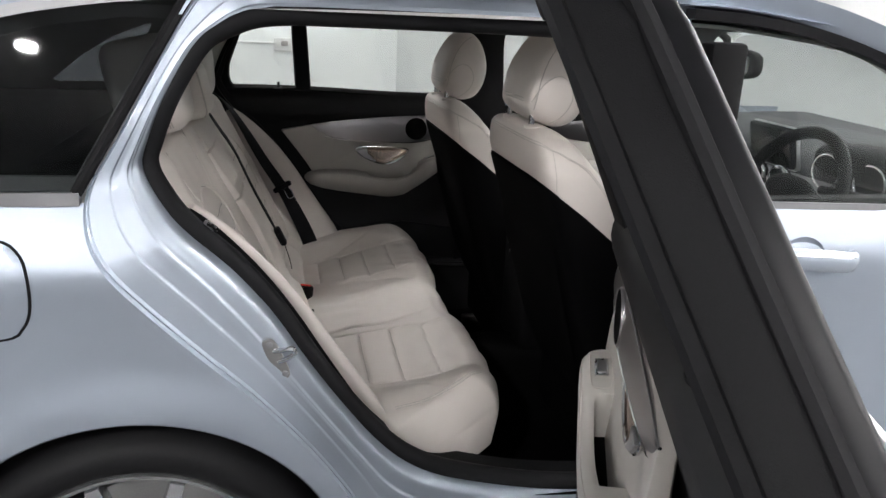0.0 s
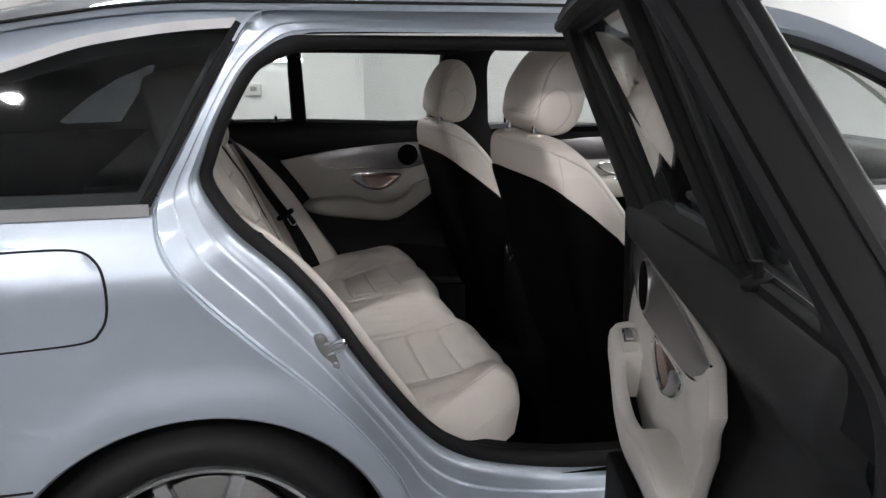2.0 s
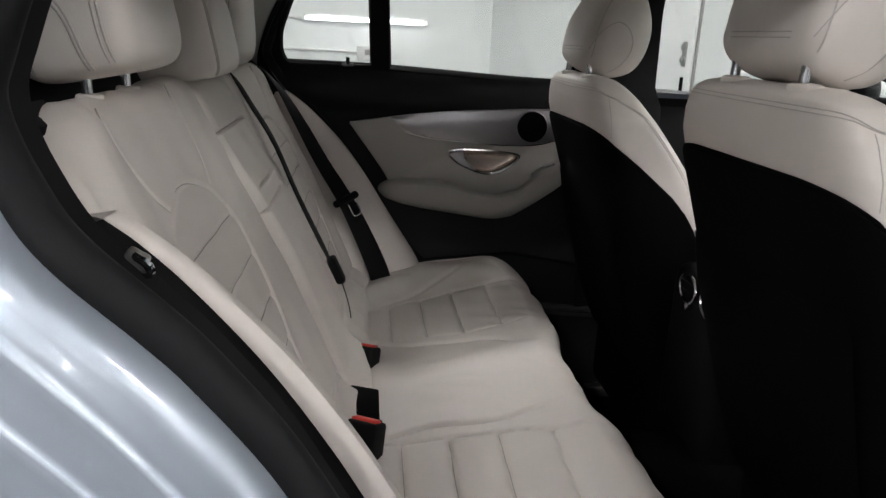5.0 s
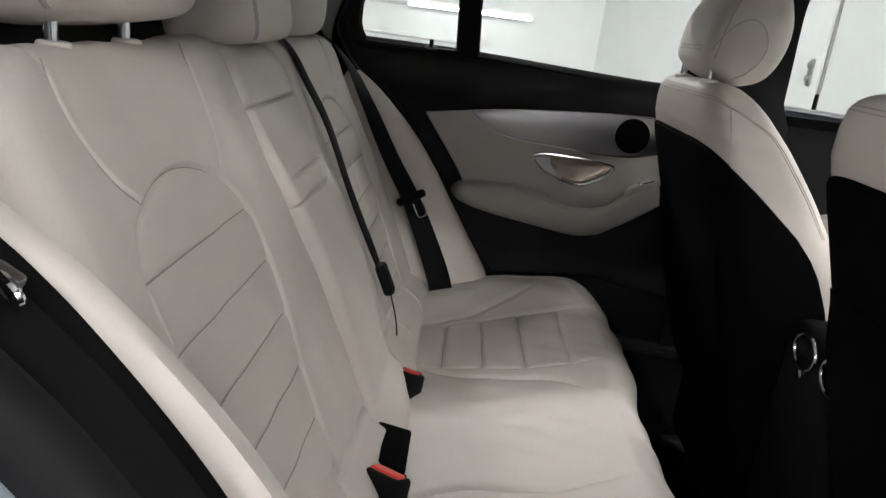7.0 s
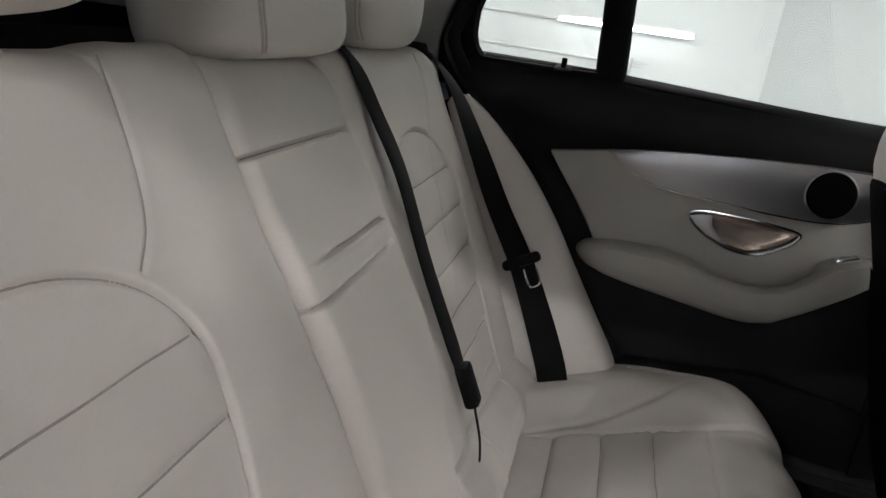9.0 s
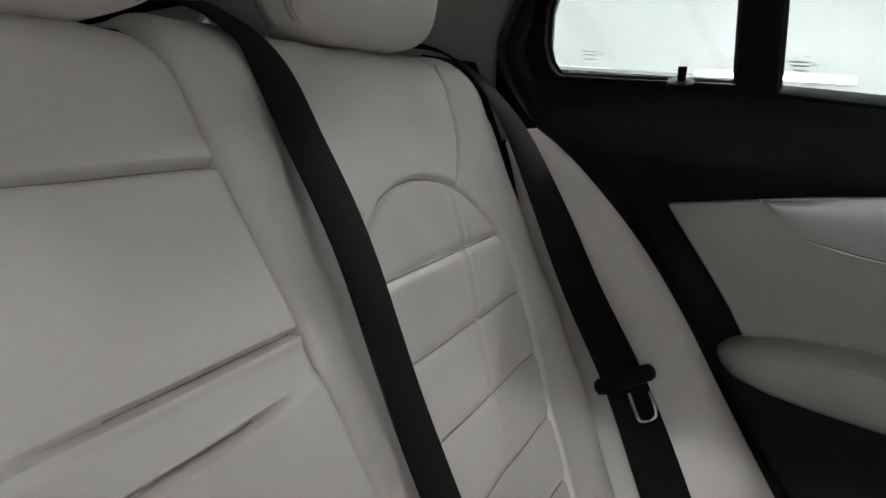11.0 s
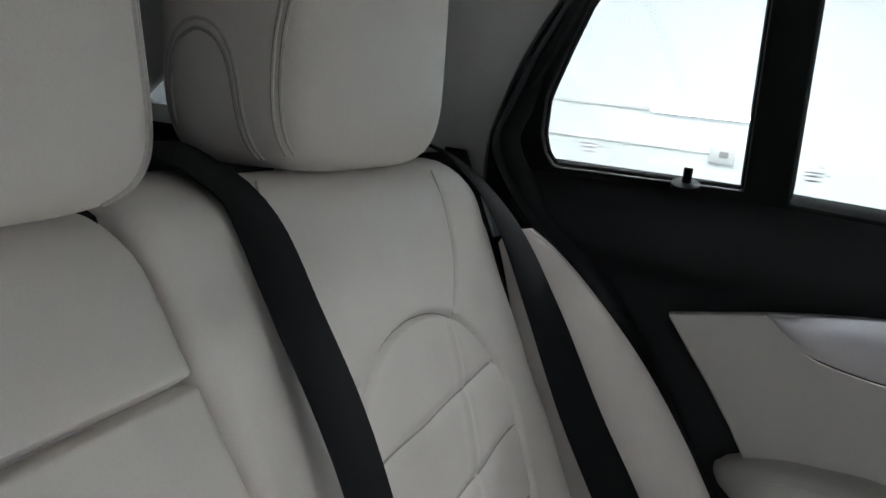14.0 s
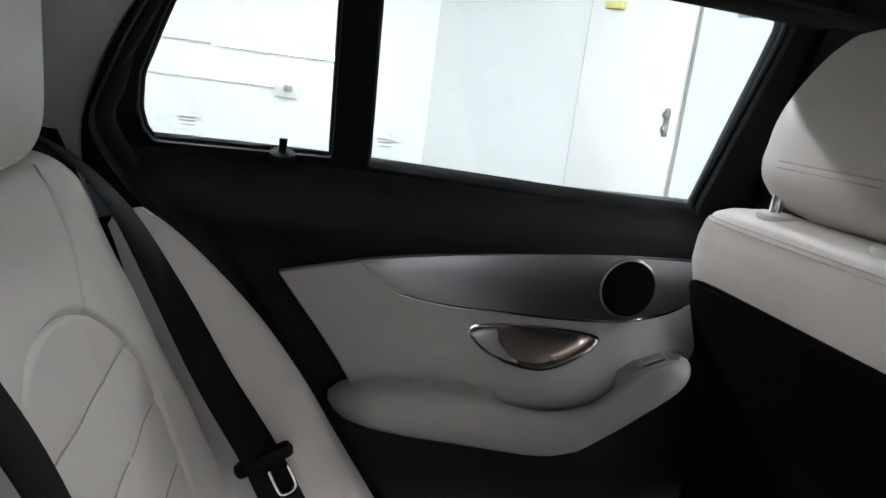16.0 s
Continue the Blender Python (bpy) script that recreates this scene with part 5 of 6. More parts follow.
    for x, zt, zb, p in zip(xs_, ztop, zbot, prot):
        h2 = zt - zb
        g = float(smooth(A0 - 0.004, A0 + 0.009, x) * smooth(A1 + 0.003, A1 - 0.006, x))
        r = min(0.010, h2 * 0.3)
        sec = [(1.616 + 0.003 * g, zt + 0.002 - 0.060 * g), (1.612 - p * (0.16 + 0.10 * g), zt + 0.002 - 0.066 * g), (1.612 - p * (0.34 + 0.16 * g), zt + 0.002 - 0.062 * g), (1.612 - p * (0.46 + 0.09 * g), zt + 0.002 - 0.018 * g), (1.612 - p * (0.56 + 0.03 * g), zt + 0.001 - 0.002 * g), (1.612 - p * 0.70, zt), (1.612 - p * 0.84, zt - r * 0.25), (1.612 - p * 0.95, zt - r),
               (1.612 - p, zt - r * 1.9), (1.612 - p * 0.99, zb + h2 * 0.45), (1.612 - p * 0.90, zb + h2 * 0.20), (1.612 - p * 0.66, zb + h2 * 0.06), (1.612 - p * 0.3, zb), (1.618, zb)]
        rings.append([(x, y, z) for y, z in sec])
    n = len(rings[0])
    v, f = grid(np.array(rings))
    f = f + [tuple(range(n)), tuple((len(xs_) - 1) * n + k for k in range(n))]
    arm = part("armrest", (v, f), M_DOORTRIM, root, "light grey padded door armrest", T=T)
    # black sheet that stands in for the shade inside the pull pocket
    px = np.linspace(A0 + 0.006, A1 - 0.004, 24)
    zp, pp = np.interp(px, xs_, ztop), np.interp(px, xs_, prot)
    P = np.array([[(x, y if y > 1.6 else 1.612 - p * 0.535, z + dz) for x, z, p in zip(px, zp, pp)] for y, dz in ((1.6165, -0.022), (1.6145, -0.052), (1.608, -0.058), (1.59, -0.058), (1.59, -0.030))])
    part("pocket_shade", grid(P), M_SHELL, arm, "black sheet for the shade in the pull pocket", T=T)
    seam = (xs_ > 0.38) & (xs_ < 0.84)
    part("armrest_seam", tube(np.array([(x, 1.612 - p * 0.955, zt - 0.0098) for x, zt, p in zip(xs_[seam], ztop[seam], prot[seam])]), 0.0009, 5), M_SEAM, arm, T=T)
    rim = np.array([(0.790 + 0.036 * math.copysign(abs(math.cos(a)) ** 0.4, math.cos(a)), 1.5915 + 0.0165 * math.copysign(abs(math.sin(a)) ** 0.4, math.sin(a))) for a in np.linspace(0, 2 * math.pi, 40, endpoint=False)])
    part("pod_seam", tube(np.array([(x, y, float(np.interp(x, xs_, ztop)) + 0.0012) for x, y in rim]), 0.0011, 5, True), M_SEAM, arm, T=T)
    sw = part("window_switch", rbox((0.036, 0.021, 0.005), (0.787, 1.592, 0.7422), 0.0015, (0, -21, 0)), M_CHROME, arm, "chrome window switch", T=T)
    part("switch_key", rbox((0.028, 0.014, 0.006), (0.787, 1.592, 0.7436), 0.002, (0, -16, 0)), M_SATIN, sw, T=T)
    # lock pin
    pin = part("lock_pin", tube(np.array([(0.253, 1.612, 0.960), (0.253, 1.612, 0.997)]), 0.0052, 10, up=(1, 0, 0)), M_BLACK, root, "black lock pin", T=T)
    part("pin_collar", disc((0.253, 1.611, 0.977), (0, -0.35, 1), 0.0165, 0.008, 24, 0.003), M_BLACK, pin, T=T)
    # pocket at the foot of the trim
    part("door_pocket", plate([(0.43, 0.33), (0.90, 0.33), (0.90, 0.47), (0.70, 0.50), (0.40, 0.47)], [], 1.585, 1.615, 0.008), M_BLACK, root, "black door pocket", T=T)


shift(-0.041, 0.0, -0.004)
far_door = part("far_door", rbox((0.03, 0.03, 0.3), (0.925, 1.66, 0.6), 0.004), M_BLACK, car, "closed rear door seen from inside")


def deeper(co):
    """The far door stands a little further out than the mirrored opening suggests."""
    return Vector((0.32 + (co[0] - 0.32) * 1.022, co[1] + 0.028 * float(smooth(1.71, 1.64, co[1])), 1.024 + (co[2] - 1.024) * 1.022))


rear_door(deeper, far_door)
shift()

HINGE, SWING = (1.0, -0.069), math.radians(70.42)


def swung(co):
    x, y, z = co[0] - HINGE[0], 2 * C - co[1] + 0.030 + 0.13 * max(co[2] - 0.96, 0) - HINGE[1], co[2]
    return Vector((HINGE[0] + x * math.cos(SWING) - y * math.sin(SWING), HINGE[1] + x * math.sin(SWING) + y * math.cos(SWING), z + 0.0083 - 0.033 * x - 0.0259 * y))


near_door = thing("open_rear_door", (0.75, -0.4, 0.25), "wide open rear car door, black frame and grey trim", "car door")
rear_door(swung, near_door)
part("door_stay", rbox((0.16, 0.02, 0.03), (0.90, 0.02, 0.55), 0.004, (0, 0, 50)), M_STEEL, near_door, "steel door check strap")

# centre pillars: padded cover between the rear and front door windows
P_OUT = [(0.865, 0.22), (1.06, 0.22), (1.05, 0.90), (1.027, 0.955)] + [tuple(q) for q in cat([(1.014, 1.05), (1.001, 1.15), (1.004, 1.195), (1.022, 1.224), (1.06, 1.236), (1.25, 1.228), (1.40, 1.19)], 30)] + [(1.42, 1.225), (1.25, 1.268), (0.855, 1.272), (0.853, 1.10)]
for T in (plain, mirror):
    part("centre_pillar", plate(P_OUT, [], 0.120, 0.150, 0.006, shape=lambda x, y, z: y + 0.30 * max(z - 0.95, 0)), M_BLACK, car, "black centre pillar cover", T=T)
    part("pillar_post", rbox((0.07, 0.05, 1.0), (0.965, 0.085, 0.72), 0.01), M_BLACK, car, T=T)


# ---------------------------------------------------------------- front doors
def front_door(T, name, label):
    d = part(name, rbox((0.03, 0.03, 0.4), (1.06, 0.08, 0.6), 0.004), M_BLACK, car, label, T=T)
    P = np.array([[(x, float(skin(x, z)) + 0.012 * smooth(1.6, 2.2, x), z) for x in np.linspace(0.965, 2.25, 40)] for z in np.linspace(0.22, 0.935, 40)])
    part("outer_skin", grid(P), M_PAINT, d, "silver-blue outer door skin", T=T)
    part("waist_strip", sweep(np.array([(x, 0.044, 0.945 - 0.028 * (x - 0.95)) for x in np.linspace(0.955, 1.95, 16)]), [(-0.006, -0.004), (0.006, -0.004), (0.004, 0.01), (-0.004, 0.01)], (0, 1, 0)), M_SATIN, d, "satin bright waist strip", T=T)
    win = [(0.965, 0.945), (1.80, 0.925), (1.66, 1.02), (1.52, 1.10), (1.36, 1.172), (1.20, 1.222), (1.05, 1.245), (0.93, 1.25), (0.935, 1.12)]
    g = part("front_side_window", plate(win, [], 0.060, 0.064, shape=lambda x, y, z: y + 0.25 * max(z - 0.94, 0)), M_GLASS, d, "clear side glass", smooth=False, T=T)
    g.visible_shadow = False
    arc = cat([(1.95, 0.925), (1.66, 1.035), (1.52, 1.113), (1.36, 1.185), (1.20, 1.235), (1.05, 1.258), (0.93, 1.265)], 50)
    part("window_frame", sweep(np.array([(x, 0.058 + 0.25 * (z - 0.94), z) for x, z in arc]), [(-0.009, -0.006), (0.009, -0.006), (0.009, 0.03), (-0.009, 0.03)], (0, 1, 0)), M_GLOSSBLACK, d, "gloss black window frame", T=T)
    part("roof_frame", sweep(np.array([(x, 0.085 + 0.25 * (z - 0.94), z + 0.034) for x, z in (arc if T is plain else arc[arc[:, 0] < 1.42])]), [(-0.020, -0.03), (0.020, -0.01), (0.022, 0.05), (-0.018, 0.05)], (0, 1, 0)), M_PAINT, d, "painted roof frame", T=T)
    pl = np.array([(x, 0.20 + 0.15 * (z - 0.94), z) for x, z in cat([(1.05, 1.262), (1.25, 1.25), (1.42, 1.20), (1.576, 1.107), (1.685, 1.015), (1.79, 0.918), (1.90, 0.80), (1.99, 0.70)], 52)])
    part("pillar_lining", sweep(pl, [(-0.022, -0.012), (0.020, -0.012), (0.022, 0.012), (-0.020, 0.016)], (0, 1, 0)), M_HEADLINER, d, "light windscreen pillar lining", T=T)
    # handle
    hp = cat([(1.040, 0.010, 0.856), (1.065, -0.022, 0.860), (1.135, -0.030, 0.858), (1.212, -0.022, 0.850), (1.236, 0.008, 0.845)], 24)
    h = part("door_handle", sweep(hp, circle(0.020, 10, 0.011), (0, 1, 0)), M_PAINT, d, "painted pull handle", T=T)
    part("handle_strip", sweep(hp + np.array([0, -0.004, 0.010]), circle(0.004, 8, 0.006), (0, 1, 0)), M_CHROME, h, T=T)
    part("handle_bowl", revolve([(0.0, 0.012), (0.03, 0.010), (0.048, 0.004), (0.054, -0.0015)], (1.135, 0.012, 0.836), n=32), M_PAINT, h, T=T)
    # lining
    part("inner_trim", grid(np.array([[(x, 0.145 - 0.02 * k, z) for k, z in ((0, 0.30), (0, 0.60), (0.3, 0.76), (1, 0.85), (1.2, 0.905), (0.2, 0.928), (-1, 0.930))] for x in np.linspace(1.03, 1.85, 12)])), M_BLACK, d, "black door trim", T=T)
    top = [(1.24, 0.84), (1.24, 0.66), (1.30, 0.62), (1.70, 0.66), (1.80, 0.80), (1.80, 0.885), (1.40, 0.875)]
    part("door_panel", plate([(x, z) for x, z in top], [], 0.140, 0.160, 0.004), M_DOORTRIM, d, "light grey leatherette panel", T=T)
    part("metal_trim", plate([tuple(q) for q in cat([(1.20, 0.868), (1.27, 0.815), (1.45, 0.795), (1.80, 0.80)], 16)] + [(1.80, 0.885), (1.45, 0.886)], [], 0.158, 0.166, 0.003), M_TRIM, d, "brushed metal trim", T=T)
    part("armrest", cushion_block((0.55, 0.09, 0.09), (1.42, 0.175, 0.68), 4), M_DOORTRIM, d, "light grey door armrest", T=T)
    part("inner_handle", tube(np.array([(x, 0.168, z) for x, z in cat([(1.50, 0.775), (1.60, 0.78), (1.66, 0.765), (1.60, 0.735), (1.53, 0.745)], 40, True)]), 0.004, 8, True), M_CHROME, d, "chrome inner handle", T=T)
    part("switch_plate", rbox((0.10, 0.05, 0.012), (1.60, 0.19, 0.722), 0.004, (0, -10, 0)), M_CHROME, d, T=T)
    part("lock_pin", tube(np.array([(1.10, 0.135, 0.95), (1.10, 0.135, 0.985)]), 0.0048, 10, up=(1, 0, 0)), M_BLACK, d, "black lock pin", T=T)
    m = part("door_mirror", cushion_block((0.11, 0.235, 0.150), (1.77, -0.155, 0.955), 3.0), M_GLOSSBLACK, d, "door mirror housing", T=T)
    part("mirror_glass", cushion_block((0.016, 0.190, 0.108), (1.715, -0.155, 0.955), 3.2), M_CHROME, m, "mirror glass", T=T)
    part("mirror_foot", rbox((0.06, 0.12, 0.03), (1.78, 0.00, 0.935), 0.008), M_BLACK, m, T=T)


front_door(plain, "front_door", "closed front door with painted handle")
front_door(mirror, "far_front_door", "closed front door seen from inside")


# ---------------------------------------------------------------- front seats
def front_seat(yc, dx, dz, label):
    """A front seat seen from behind: padded back, dark shell, deep headrest on two posts."""
    root = thing("front_seat", (1.1 + dx, yc, 0.12), label, "car seat", "front seats")
    xr = lambda z: float(lin(z, [(0.40, 0.890), (0.76, 0.783), (0.90, 0.739), (0.945, 0.7265), (0.975, 0.7235), (1.0, 0.724), (1.010, 0.727), (1.016, 0.732), (1.020, 0.740), (1.0225, 0.752)]))
    xf = lambda z: float(lin(z, [(0.40, 1.105), (0.60, 1.060), (0.70, 1.030), (0.771, 0.997), (0.854, 0.940), (0.925, 0.884), (0.981, 0.834), (1.003, 0.810), (1.015, 0.794), (1.0225, 0.778)]))
    hw = lambda z: float(lin(z, [(0.40, 0.215), (0.55, 0.228), (0.75, 0.243), (0.88, 0.240), (0.94, 0.232), (0.975, 0.217), (0.995, 0.203), (1.008, 0.185), (1.017, 0.160), (1.0225, 0.125)]))
    p = 5.0
    e = 2 / p
    pw = lambda v: np.sign(v) * np.abs(v) ** e

    def surf(a, z, out=0.0):
        """Place on the back's section at height z; angle 0 faces rearward, positive towards +y."""
        c, h = (xr(z) + xf(z)) / 2, (xf(z) - xr(z)) / 2
        return (dx + c - (h + out) * float(pw(np.cos(a))), yc + (hw(z) + out) * float(pw(np.sin(a))), z + dz)

    zs = np.concatenate([np.linspace(0.40, 0.93, 34), np.linspace(0.94, 1.0, 16), np.linspace(1.003, 1.0225, 12)])
    th = np.linspace(-np.pi, np.pi, 96, endpoint=False)
    part("backrest", loft(np.array([[surf(a, z) for a in th] for z in zs])), M_LEATHER, root, "light grey leather backrest")

    # dark shell over the rear and the sides; its edge falls forward along each side
    edge_z = lambda x: float(lin(x, [(0.70, 0.928), (0.735, 0.918), (0.778, 0.888), (0.823, 0.855), (0.871, 0.817), (0.915, 0.780), (0.96, 0.715), (1.0, 0.62), (1.04, 0.50)]))

    def top_at(a):
        lo, hi = 0.41, 0.96
        for _ in range(30):
            m = (lo + hi) / 2
            lo, hi = (m, hi) if m < edge_z(surf(a, m)[0] - dx) else (lo, m)
        return lo
    cols = np.concatenate([np.linspace(-2.45, -1.2, 30), np.linspace(-1.2, 1.2, 60)[1:-1], np.linspace(1.2, 2.45, 30)])
    tops = [top_at(a) + 0.006 * math.cos(a) * (abs(a) < 1.2) for a in cols]
    P = [[surf(a, 0.40 + (t_ - 0.40) * k, 0.0045 if k < 0.995 else 0.001) for a, t_ in zip(cols, tops)] for k in np.append(np.linspace(0, 0.99, 40), [0.997, 1.0])]
    sh = part("back_shell", grid(np.array(P)), M_SHELL, root, "black backrest shell")
    part("shell_edge", tube(np.array(P[-1]), 0.0024, 6), M_SHELL, sh)
    pocket = np.array([[surf(a, z, 0.007 + 0.010 * math.cos(a * 1.2) * float(smooth(0.40, 0.50, z) * smooth(0.785, 0.70, z))) for a in np.linspace(-0.62, 0.62, 24)] for z in np.linspace(0.42, 0.785, 20)])
    part("map_pocket", grid(pocket), M_SHELL, sh, "black map pocket")

    # stitched line below the shoulder: across the rear, then down beside the front edge
    def side_angle(x, z):
        c, h = (xr(z) + xf(z)) / 2, (xf(z) - xr(z)) / 2
        k = max(min((c + dx - x) / h, 0.999), -0.999)
        return math.acos(math.copysign(abs(k) ** (p / 2), k))
    for g in (0.0, 0.005):
        pts = []
        for s_, span in ((1, np.linspace(0.80, 0.985, 24)), (-1, np.linspace(0.985, 0.80, 24))):
            row = [surf(s_ * side_angle(xf(z) + dx - 0.030 - g - 0.03 * float(smooth(0.95, 0.99, z)), z), z, 0.0004) for z in span]
            if s_ < 0:
                a1 = side_angle(xf(0.985) + dx - 0.030 - g - 0.03 * float(smooth(0.95, 0.99, 0.985)), 0.985)
                pts += [surf(a, 1.003 - g - 0.018 * (abs(a) / a1) ** 6 + g * (abs(a) / a1) ** 6, 0.0004) for a in np.linspace(a1, -a1, 50)[1:-1]]
            pts += row
        part("seam", tube(np.array(pts), 0.0007, 5), M_SEAM, root)
    for s_ in (-1, 1):
        part("seam", tube(np.array([surf(s_ * side_angle(0.757 + dx + 0.006 * (0.97 - z) / 0.06, z), z, 0.0003) for z in np.linspace(0.91, 0.985, 14)]), 0.0007, 5), M_SEAM, root)
    # cushion
    part("cushion", cushion_block((0.50, 0.50, 0.15), (1.32, yc, 0.335 + dz), 3.6, -8), M_LEATHER, root, "light grey leather cushion")
    part("back_skirt", rbox((0.10, 0.42, 0.26), (0.97 + dx, yc, 0.33 + dz), 0.03, segs=3), M_SHELL, root, "black lower seat back")
    part("seat_base", rbox((0.42, 0.42, 0.16), (1.2, yc, 0.22), 0.02), M_BLACK, root, "black seat base")
    for s_ in (-1, 1):
        part("seat_rail", rbox((0.60, 0.03, 0.03), (1.18, yc + s_ * 0.19, 0.135), 0.005), M_STEEL, root)

    # headrest: a side outline carried across, its flanks padded
    prof = cat([(0.728, 1.064), (0.730, 1.09), (0.736, 1.126), (0.752, 1.164), (0.778, 1.203), (0.806, 1.223), (0.836, 1.212), (0.860, 1.173), (0.870, 1.121), (0.861, 1.070), (0.837, 1.033), (0.799, 1.019), (0.760, 1.030), (0.738, 1.046)], 72, True)
    mid = np.array([0.798, 1.120])
    ang = np.arctan2(prof[:, 1] - mid[1], prof[:, 0] - mid[0])
    rad = np.hypot(*(prof - mid).T)
    order = np.argsort(ang)
    reach = lambda x, z: float(np.interp(math.atan2(z - mid[1], x - mid[0]), ang[order], rad[order], period=2 * np.pi))
    W = 0.127
    narrow = lambda z: 1 - 0.13 * float(smooth(1.10, 1.235, z))
    flank = cat([(0.02, W), (0.25, W - 0.0006), (0.50, W - 0.003), (0.70, W - 0.008), (0.83, W - 0.0145), (0.92, W - 0.023), (0.97, W - 0.033), (0.992, W - 0.045), (1.0, W - 0.060)], 22)

    def on_side(x, z, s_, lift=0.0006):
        k = math.hypot(x - mid[0], z - mid[1]) / reach(x, z)
        y = float(np.interp(k, flank[:, 0], flank[:, 1])) + lift
        return (dx + x, yc + s_ * y * narrow(z), z + dz)
    rows = [(k, y) for k, y in flank] + [(1.0 + 0.012 * (1 - (y / (W - 0.06)) ** 2), y) for y in np.linspace(W - 0.06, -(W - 0.06), 14)[1:-1]] + [(k, -y) for k, y in flank[::-1]]
    rings = [[(dx + mid[0] + (q[0] - mid[0]) * k, yc + y * narrow(mid[1] + (q[1] - mid[1]) * k), dz + mid[1] + (q[1] - mid[1]) * k) for q in prof] for k, y in rows]
    h = part("headrest", loft(np.array(rings)), M_LEATHER, root, "padded leather headrest")
    oval = cat([(0.735, 1.076), (0.745, 1.096), (0.760, 1.117), (0.786, 1.1315), (0.808, 1.121), (0.820, 1.095), (0.816, 1.070), (0.800, 1.046), (0.780, 1.031)], 44)
    for s_ in (-1, 1):
        part("seam", tube(np.array([on_side(x, z, s_) for x, z in oval]), 0.0009, 5), M_SEAM, h)
        line = cat([(0.741, 1.060), (0.745, 1.09), (0.752, 1.126), (0.768, 1.164), (0.792, 1.196), (0.815, 1.210)], 40)
        part("seam", tube(np.array([on_side(x, z, s_) for x, z in line]), 0.0011, 5), M_SEAM, h)
    for z in (1.081, 1.0745):
        xx = lambda z: mid[0] - reach(mid[0] - 1, mid[1]) * 0 + float(np.interp(z, [1.064, 1.09, 1.126], [0.728, 0.730, 0.736])) - mid[0]
        part("seam", tube(np.array([(dx + xx(z) - 0.0012 + 0.0006 * (abs(y) / 0.07) ** 4, yc + y, z + dz) for y in np.linspace(-0.072, 0.072, 20)]), 0.0008, 5), M_SEAM, h)
    for s_ in (-1, 1):
        yy = yc + s_ * 0.084
        part("post", tube(np.array([(0.746 + dx, yy, 1.005 + dz), (0.750 + dx, yy, 1.085 + dz)]), 0.0066, 12, up=(1, 0, 0)), M_CHROME, h, "chrome headrest post")
        col = np.array([[(0.750 + dx + r * 0.60 * math.cos(t_), yy + r * math.sin(t_), z + dz) for t_ in np.linspace(0, 2 * np.pi, 24, endpoint=False)] for r, z in ((0.026, 1.010), (0.0285, 1.019), (0.027, 1.0235), (0.022, 1.0255), (0.012, 1.026), (0.004, 1.026))])
        part("post_collar", loft(col), M_LEATHER, h)


shift()
front_seat(0.522, 0.0, 0.0, "driver seat in light grey leather with black back")
front_seat(1.292, -0.024, -0.029, "passenger seat in light grey leather with black back")

# centre console between the front seats, with its rear face
shift(-0.005, 0.04, 0)
con = thing("centre_console", (1.2, C, 0.3), "black centre console with chrome-ringed rear vents", "console")
part("body", rbox((0.83, 0.22, 0.36), (1.305, C, 0.47), 0.03, segs=3), M_BLACK, con)
part("armrest_lid", cushion_block((0.36, 0.22, 0.07), (1.16, C, 0.655), 4), M_BLACK, con, "black console lid")
for yy in (C - 0.078, C + 0.018):
    ringp = np.array([(0.886, yy + 0.036 * math.cos(a), 0.616 + 0.027 * math.sin(a)) for a in np.linspace(0, 2 * np.pi, 30, endpoint=False)])
    v_ = part("vent_ring", tube(ringp, 0.0028, 6, True, up=(1, 0.1, 0.1)), M_CHROME, con, "thin chrome vent ring")
    for dz in (-0.009, 0.009):
        part("vent_slat", rbox((0.006, 0.058, 0.003), (0.8885, yy, 0.616 + dz), 0.001), M_BLACK, v_)
part("vent_knob", disc((0.884, C + 0.002, 0.586), (1, 0, 0), 0.008, 0.014, 16, 0.002), M_CHROME, con)

# ---------------------------------------------------------------- dashboard and steering wheel
dash = thing("dashboard", (1.8, C, 0.6), "grey and black dashboard with round chrome vents", "dashboard")
P = np.array([[(x + 0.05 * abs((y - C) / 0.7) ** 2, y, z) for x, z in cat([(1.66, 0.45), (1.62, 0.62), (1.66, 0.74), (1.70, 0.80), (1.76, 0.875), (1.88, 0.905), (2.1, 0.918), (2.3, 0.92)], 26)] for y in np.linspace(0.14, 1.62, 30)])
part("body", grid(P), M_DASH, dash, "black padded dash top")
part("metal_band", grid(np.array([[(1.672 + 0.05 * abs((y - C) / 0.7) ** 2 + o, y, z) for o, z in ((0, 0.77), (-0.006, 0.80), (0.012, 0.825), (0.03, 0.84))] for y in np.linspace(0.18, 1.58, 30)])), M_TRIM, dash, "grey metal dash band")
for y in (0.22, 0.77, 0.88, 0.99, 1.525):
    x = 1.672 + 0.05 * abs((y - C) / 0.7) ** 2
    a = np.linspace(0, 2 * np.pi, 28, endpoint=False)
    v_ = part("vent", tube(np.array([(x - 0.022, y + 0.043 * math.cos(t_), 0.815 + 0.043 * math.sin(t_)) for t_ in a]), 0.006, 8, True, up=(1, 0.1, 0.1)), M_CHROME, dash, "round chrome vent")
    part("vent_core", disc((x - 0.012, y, 0.815), (1, 0, 0), 0.04, 0.02, 24), M_SHELL, v_)
    part("vent_vane", rbox((0.012, 0.07, 0.004), (x - 0.026, y, 0.815), 0.001), M_SATIN, v_)
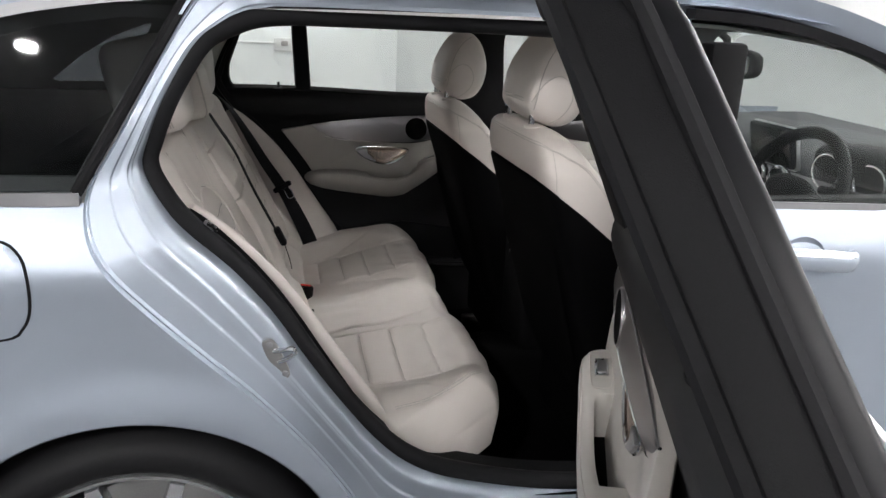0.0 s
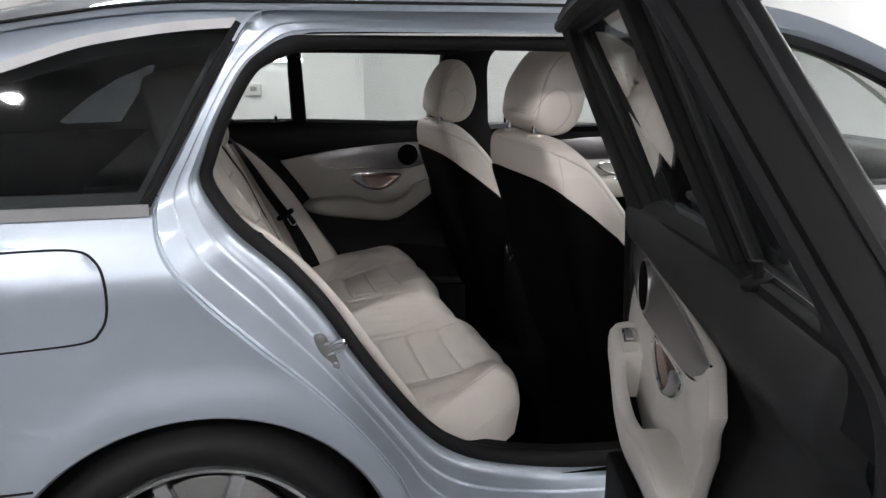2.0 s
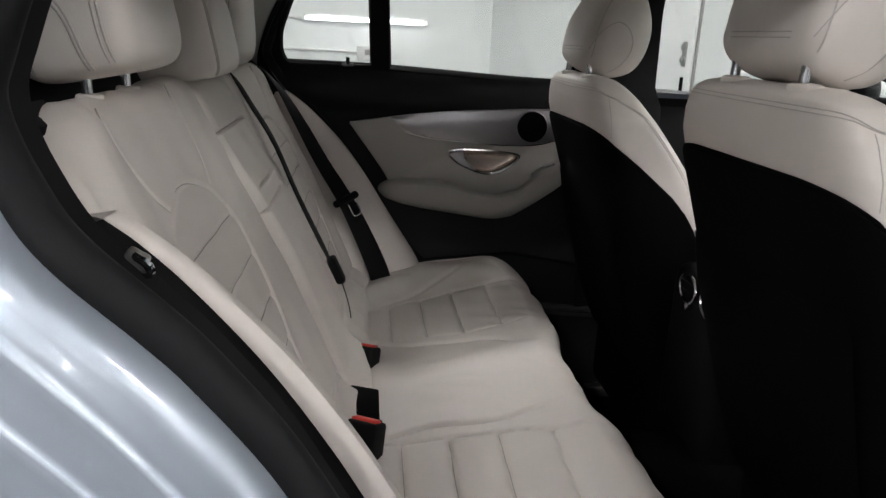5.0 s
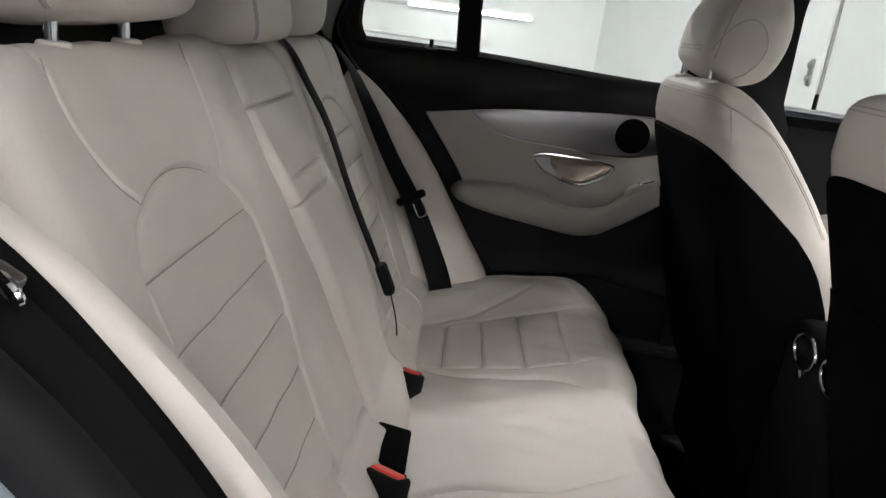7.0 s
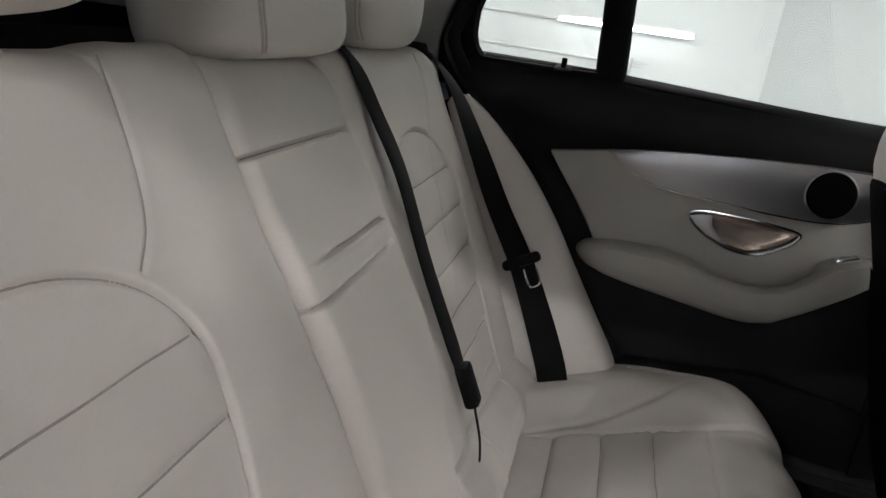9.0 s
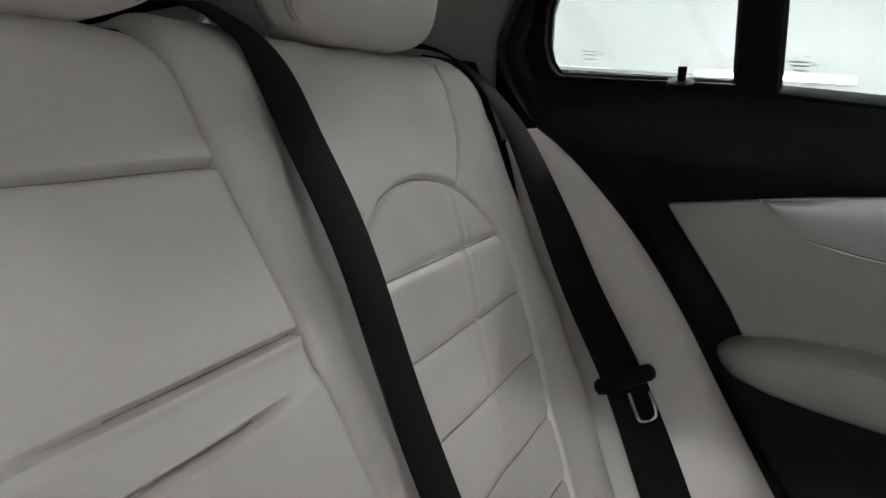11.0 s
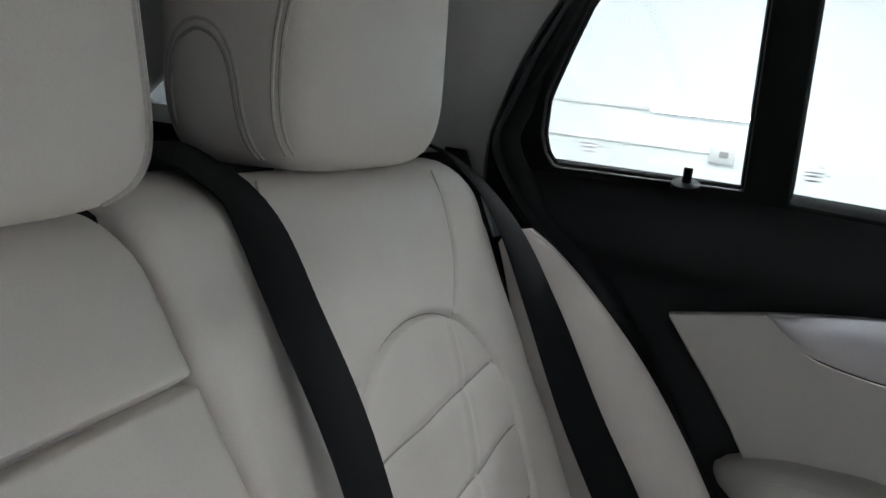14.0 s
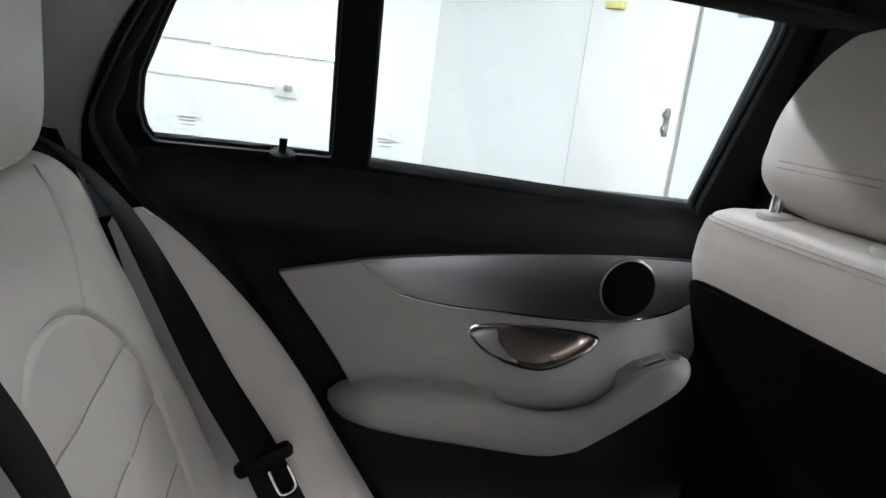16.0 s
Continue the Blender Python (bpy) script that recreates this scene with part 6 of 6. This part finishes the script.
part("screen", rbox((0.022, 0.215, 0.125), (1.70, C + 0.01, 0.905), 0.012, (0, -12, 0)), M_SCREEN, dash, "free-standing dark screen")
part("screen_frame", rbox((0.012, 0.222, 0.132), (1.711, C + 0.01, 0.904), 0.012, (0, -12, 0)), M_SATIN, dash)
part("instrument_hood", cushion_block((0.20, 0.38, 0.10), (1.74, 0.49, 0.91), 3), M_BLACK, dash, "black instrument hood")
for yy in (0.41, 0.57):
    part("dial", tube(np.array([(1.645, yy + 0.052 * math.cos(t_), 0.885 + 0.046 * math.sin(t_)) for t_ in np.linspace(0, 2 * np.pi, 28, endpoint=False)]), 0.003, 6, True, up=(1, 0.1, 0.1)), M_CHROME, dash, "chrome dial ring")

sw = thing("steering_wheel", (1.45, 0.49, 0.84), "black leather steering wheel", "steering wheel")
ctr, ax = np.array([1.47, 0.49, 0.835]), math.radians(24)
e1, e2 = np.array([0, 1.0, 0]), np.array([math.sin(ax), 0, math.cos(ax)])
part("rim", tube(np.array([ctr + 0.18 * (math.cos(t_) * e1 + math.sin(t_) * e2) for t_ in np.linspace(0, 2 * np.pi, 60, endpoint=False)]), 0.016, 10, True, up=(1, 0.05, 0.05)), M_BLACK, sw)
part("hub", cushion_block((0.07, 0.17, 0.14), tuple(ctr + np.array([0.03, 0, -0.01])), 3, -24), M_BLACK, sw)
for s in (-1, 1):
    part("spoke", sweep(np.array([ctr + np.array([0.02, s * 0.06, -0.005]), ctr + np.array([0.012, s * 0.12, -0.006]), ctr + np.array([0.0, s * 0.172, -0.01])]), circle(0.012, 8, 0.022), (0, 0, 1)), M_SATIN, sw, "satin metal spoke")
part("stalk", tube(np.array([(1.52, 0.42, 0.87), (1.51, 0.28, 0.885)]), 0.011, 8, up=(1, 0, 0)), M_BLACK, sw, "black column stalk")

shift()
mir = thing("interior_mirror", (1.42, C, 1.22), "black rear-view mirror on the windscreen", "mirror")
part("housing", cushion_block((0.05, 0.30, 0.082), (1.46, 0.86, 1.148), 3.4), M_BLACK, mir)
part("mirror_glass", cushion_block((0.006, 0.28, 0.066), (1.4345, 0.86, 1.148), 3.6), M_CHROME, mir, "mirror glass")
part("stem", tube(np.array([(1.47, 0.90, 1.14), (1.47, 0.90, 1.21), (1.42, 0.90, 1.245)]), 0.012, 8, up=(0, 1, 0)), M_BLACK, mir)

ws = part("windscreen", grid(np.array([[(1.30 + 0.88 * k - 0.12 * abs(c) ** 2, C + c * (0.60 + 0.12 * k), 1.275 - 0.36 * k ** 1.1) for c in np.linspace(-1, 1, 16)] for k in np.linspace(0, 1, 12)])), M_GLASS, car, "clear windscreen")
ws.visible_shadow = False
part("roof_header", cushion_block((0.12, 1.26, 0.04), (1.26, C, 1.262), 4), M_HEADLINER, car, "light windscreen header")
# sill and under-body
for T in (plain, mirror):
    part("sill", strip(0.30, 2.2, [(0.036, 0.235), (0.045, 0.16), (0.07, 0.10), (0.13, 0.07), (0.25, 0.06)], 16), M_PAINT, car, "painted sill", T=T)
    part("sill_trim", grid(np.array([[(x, y, z) for y, z in ((0.115, 0.325 + o), (0.135, 0.338 + o), (0.17, 0.336 + o), (0.20, 0.27), (0.22, 0.14))] for x, o in [(0.40, 0.10), (0.46, 0.055), (0.54, 0.022), (0.70, -0.008), (0.93, -0.012)]])), M_BLACK, car, "black sill cover", T=T)
part("underbody", rbox((3.4, 1.55, 0.05), (0.5, C, 0.07), 0.01), M_RUBBER, car)
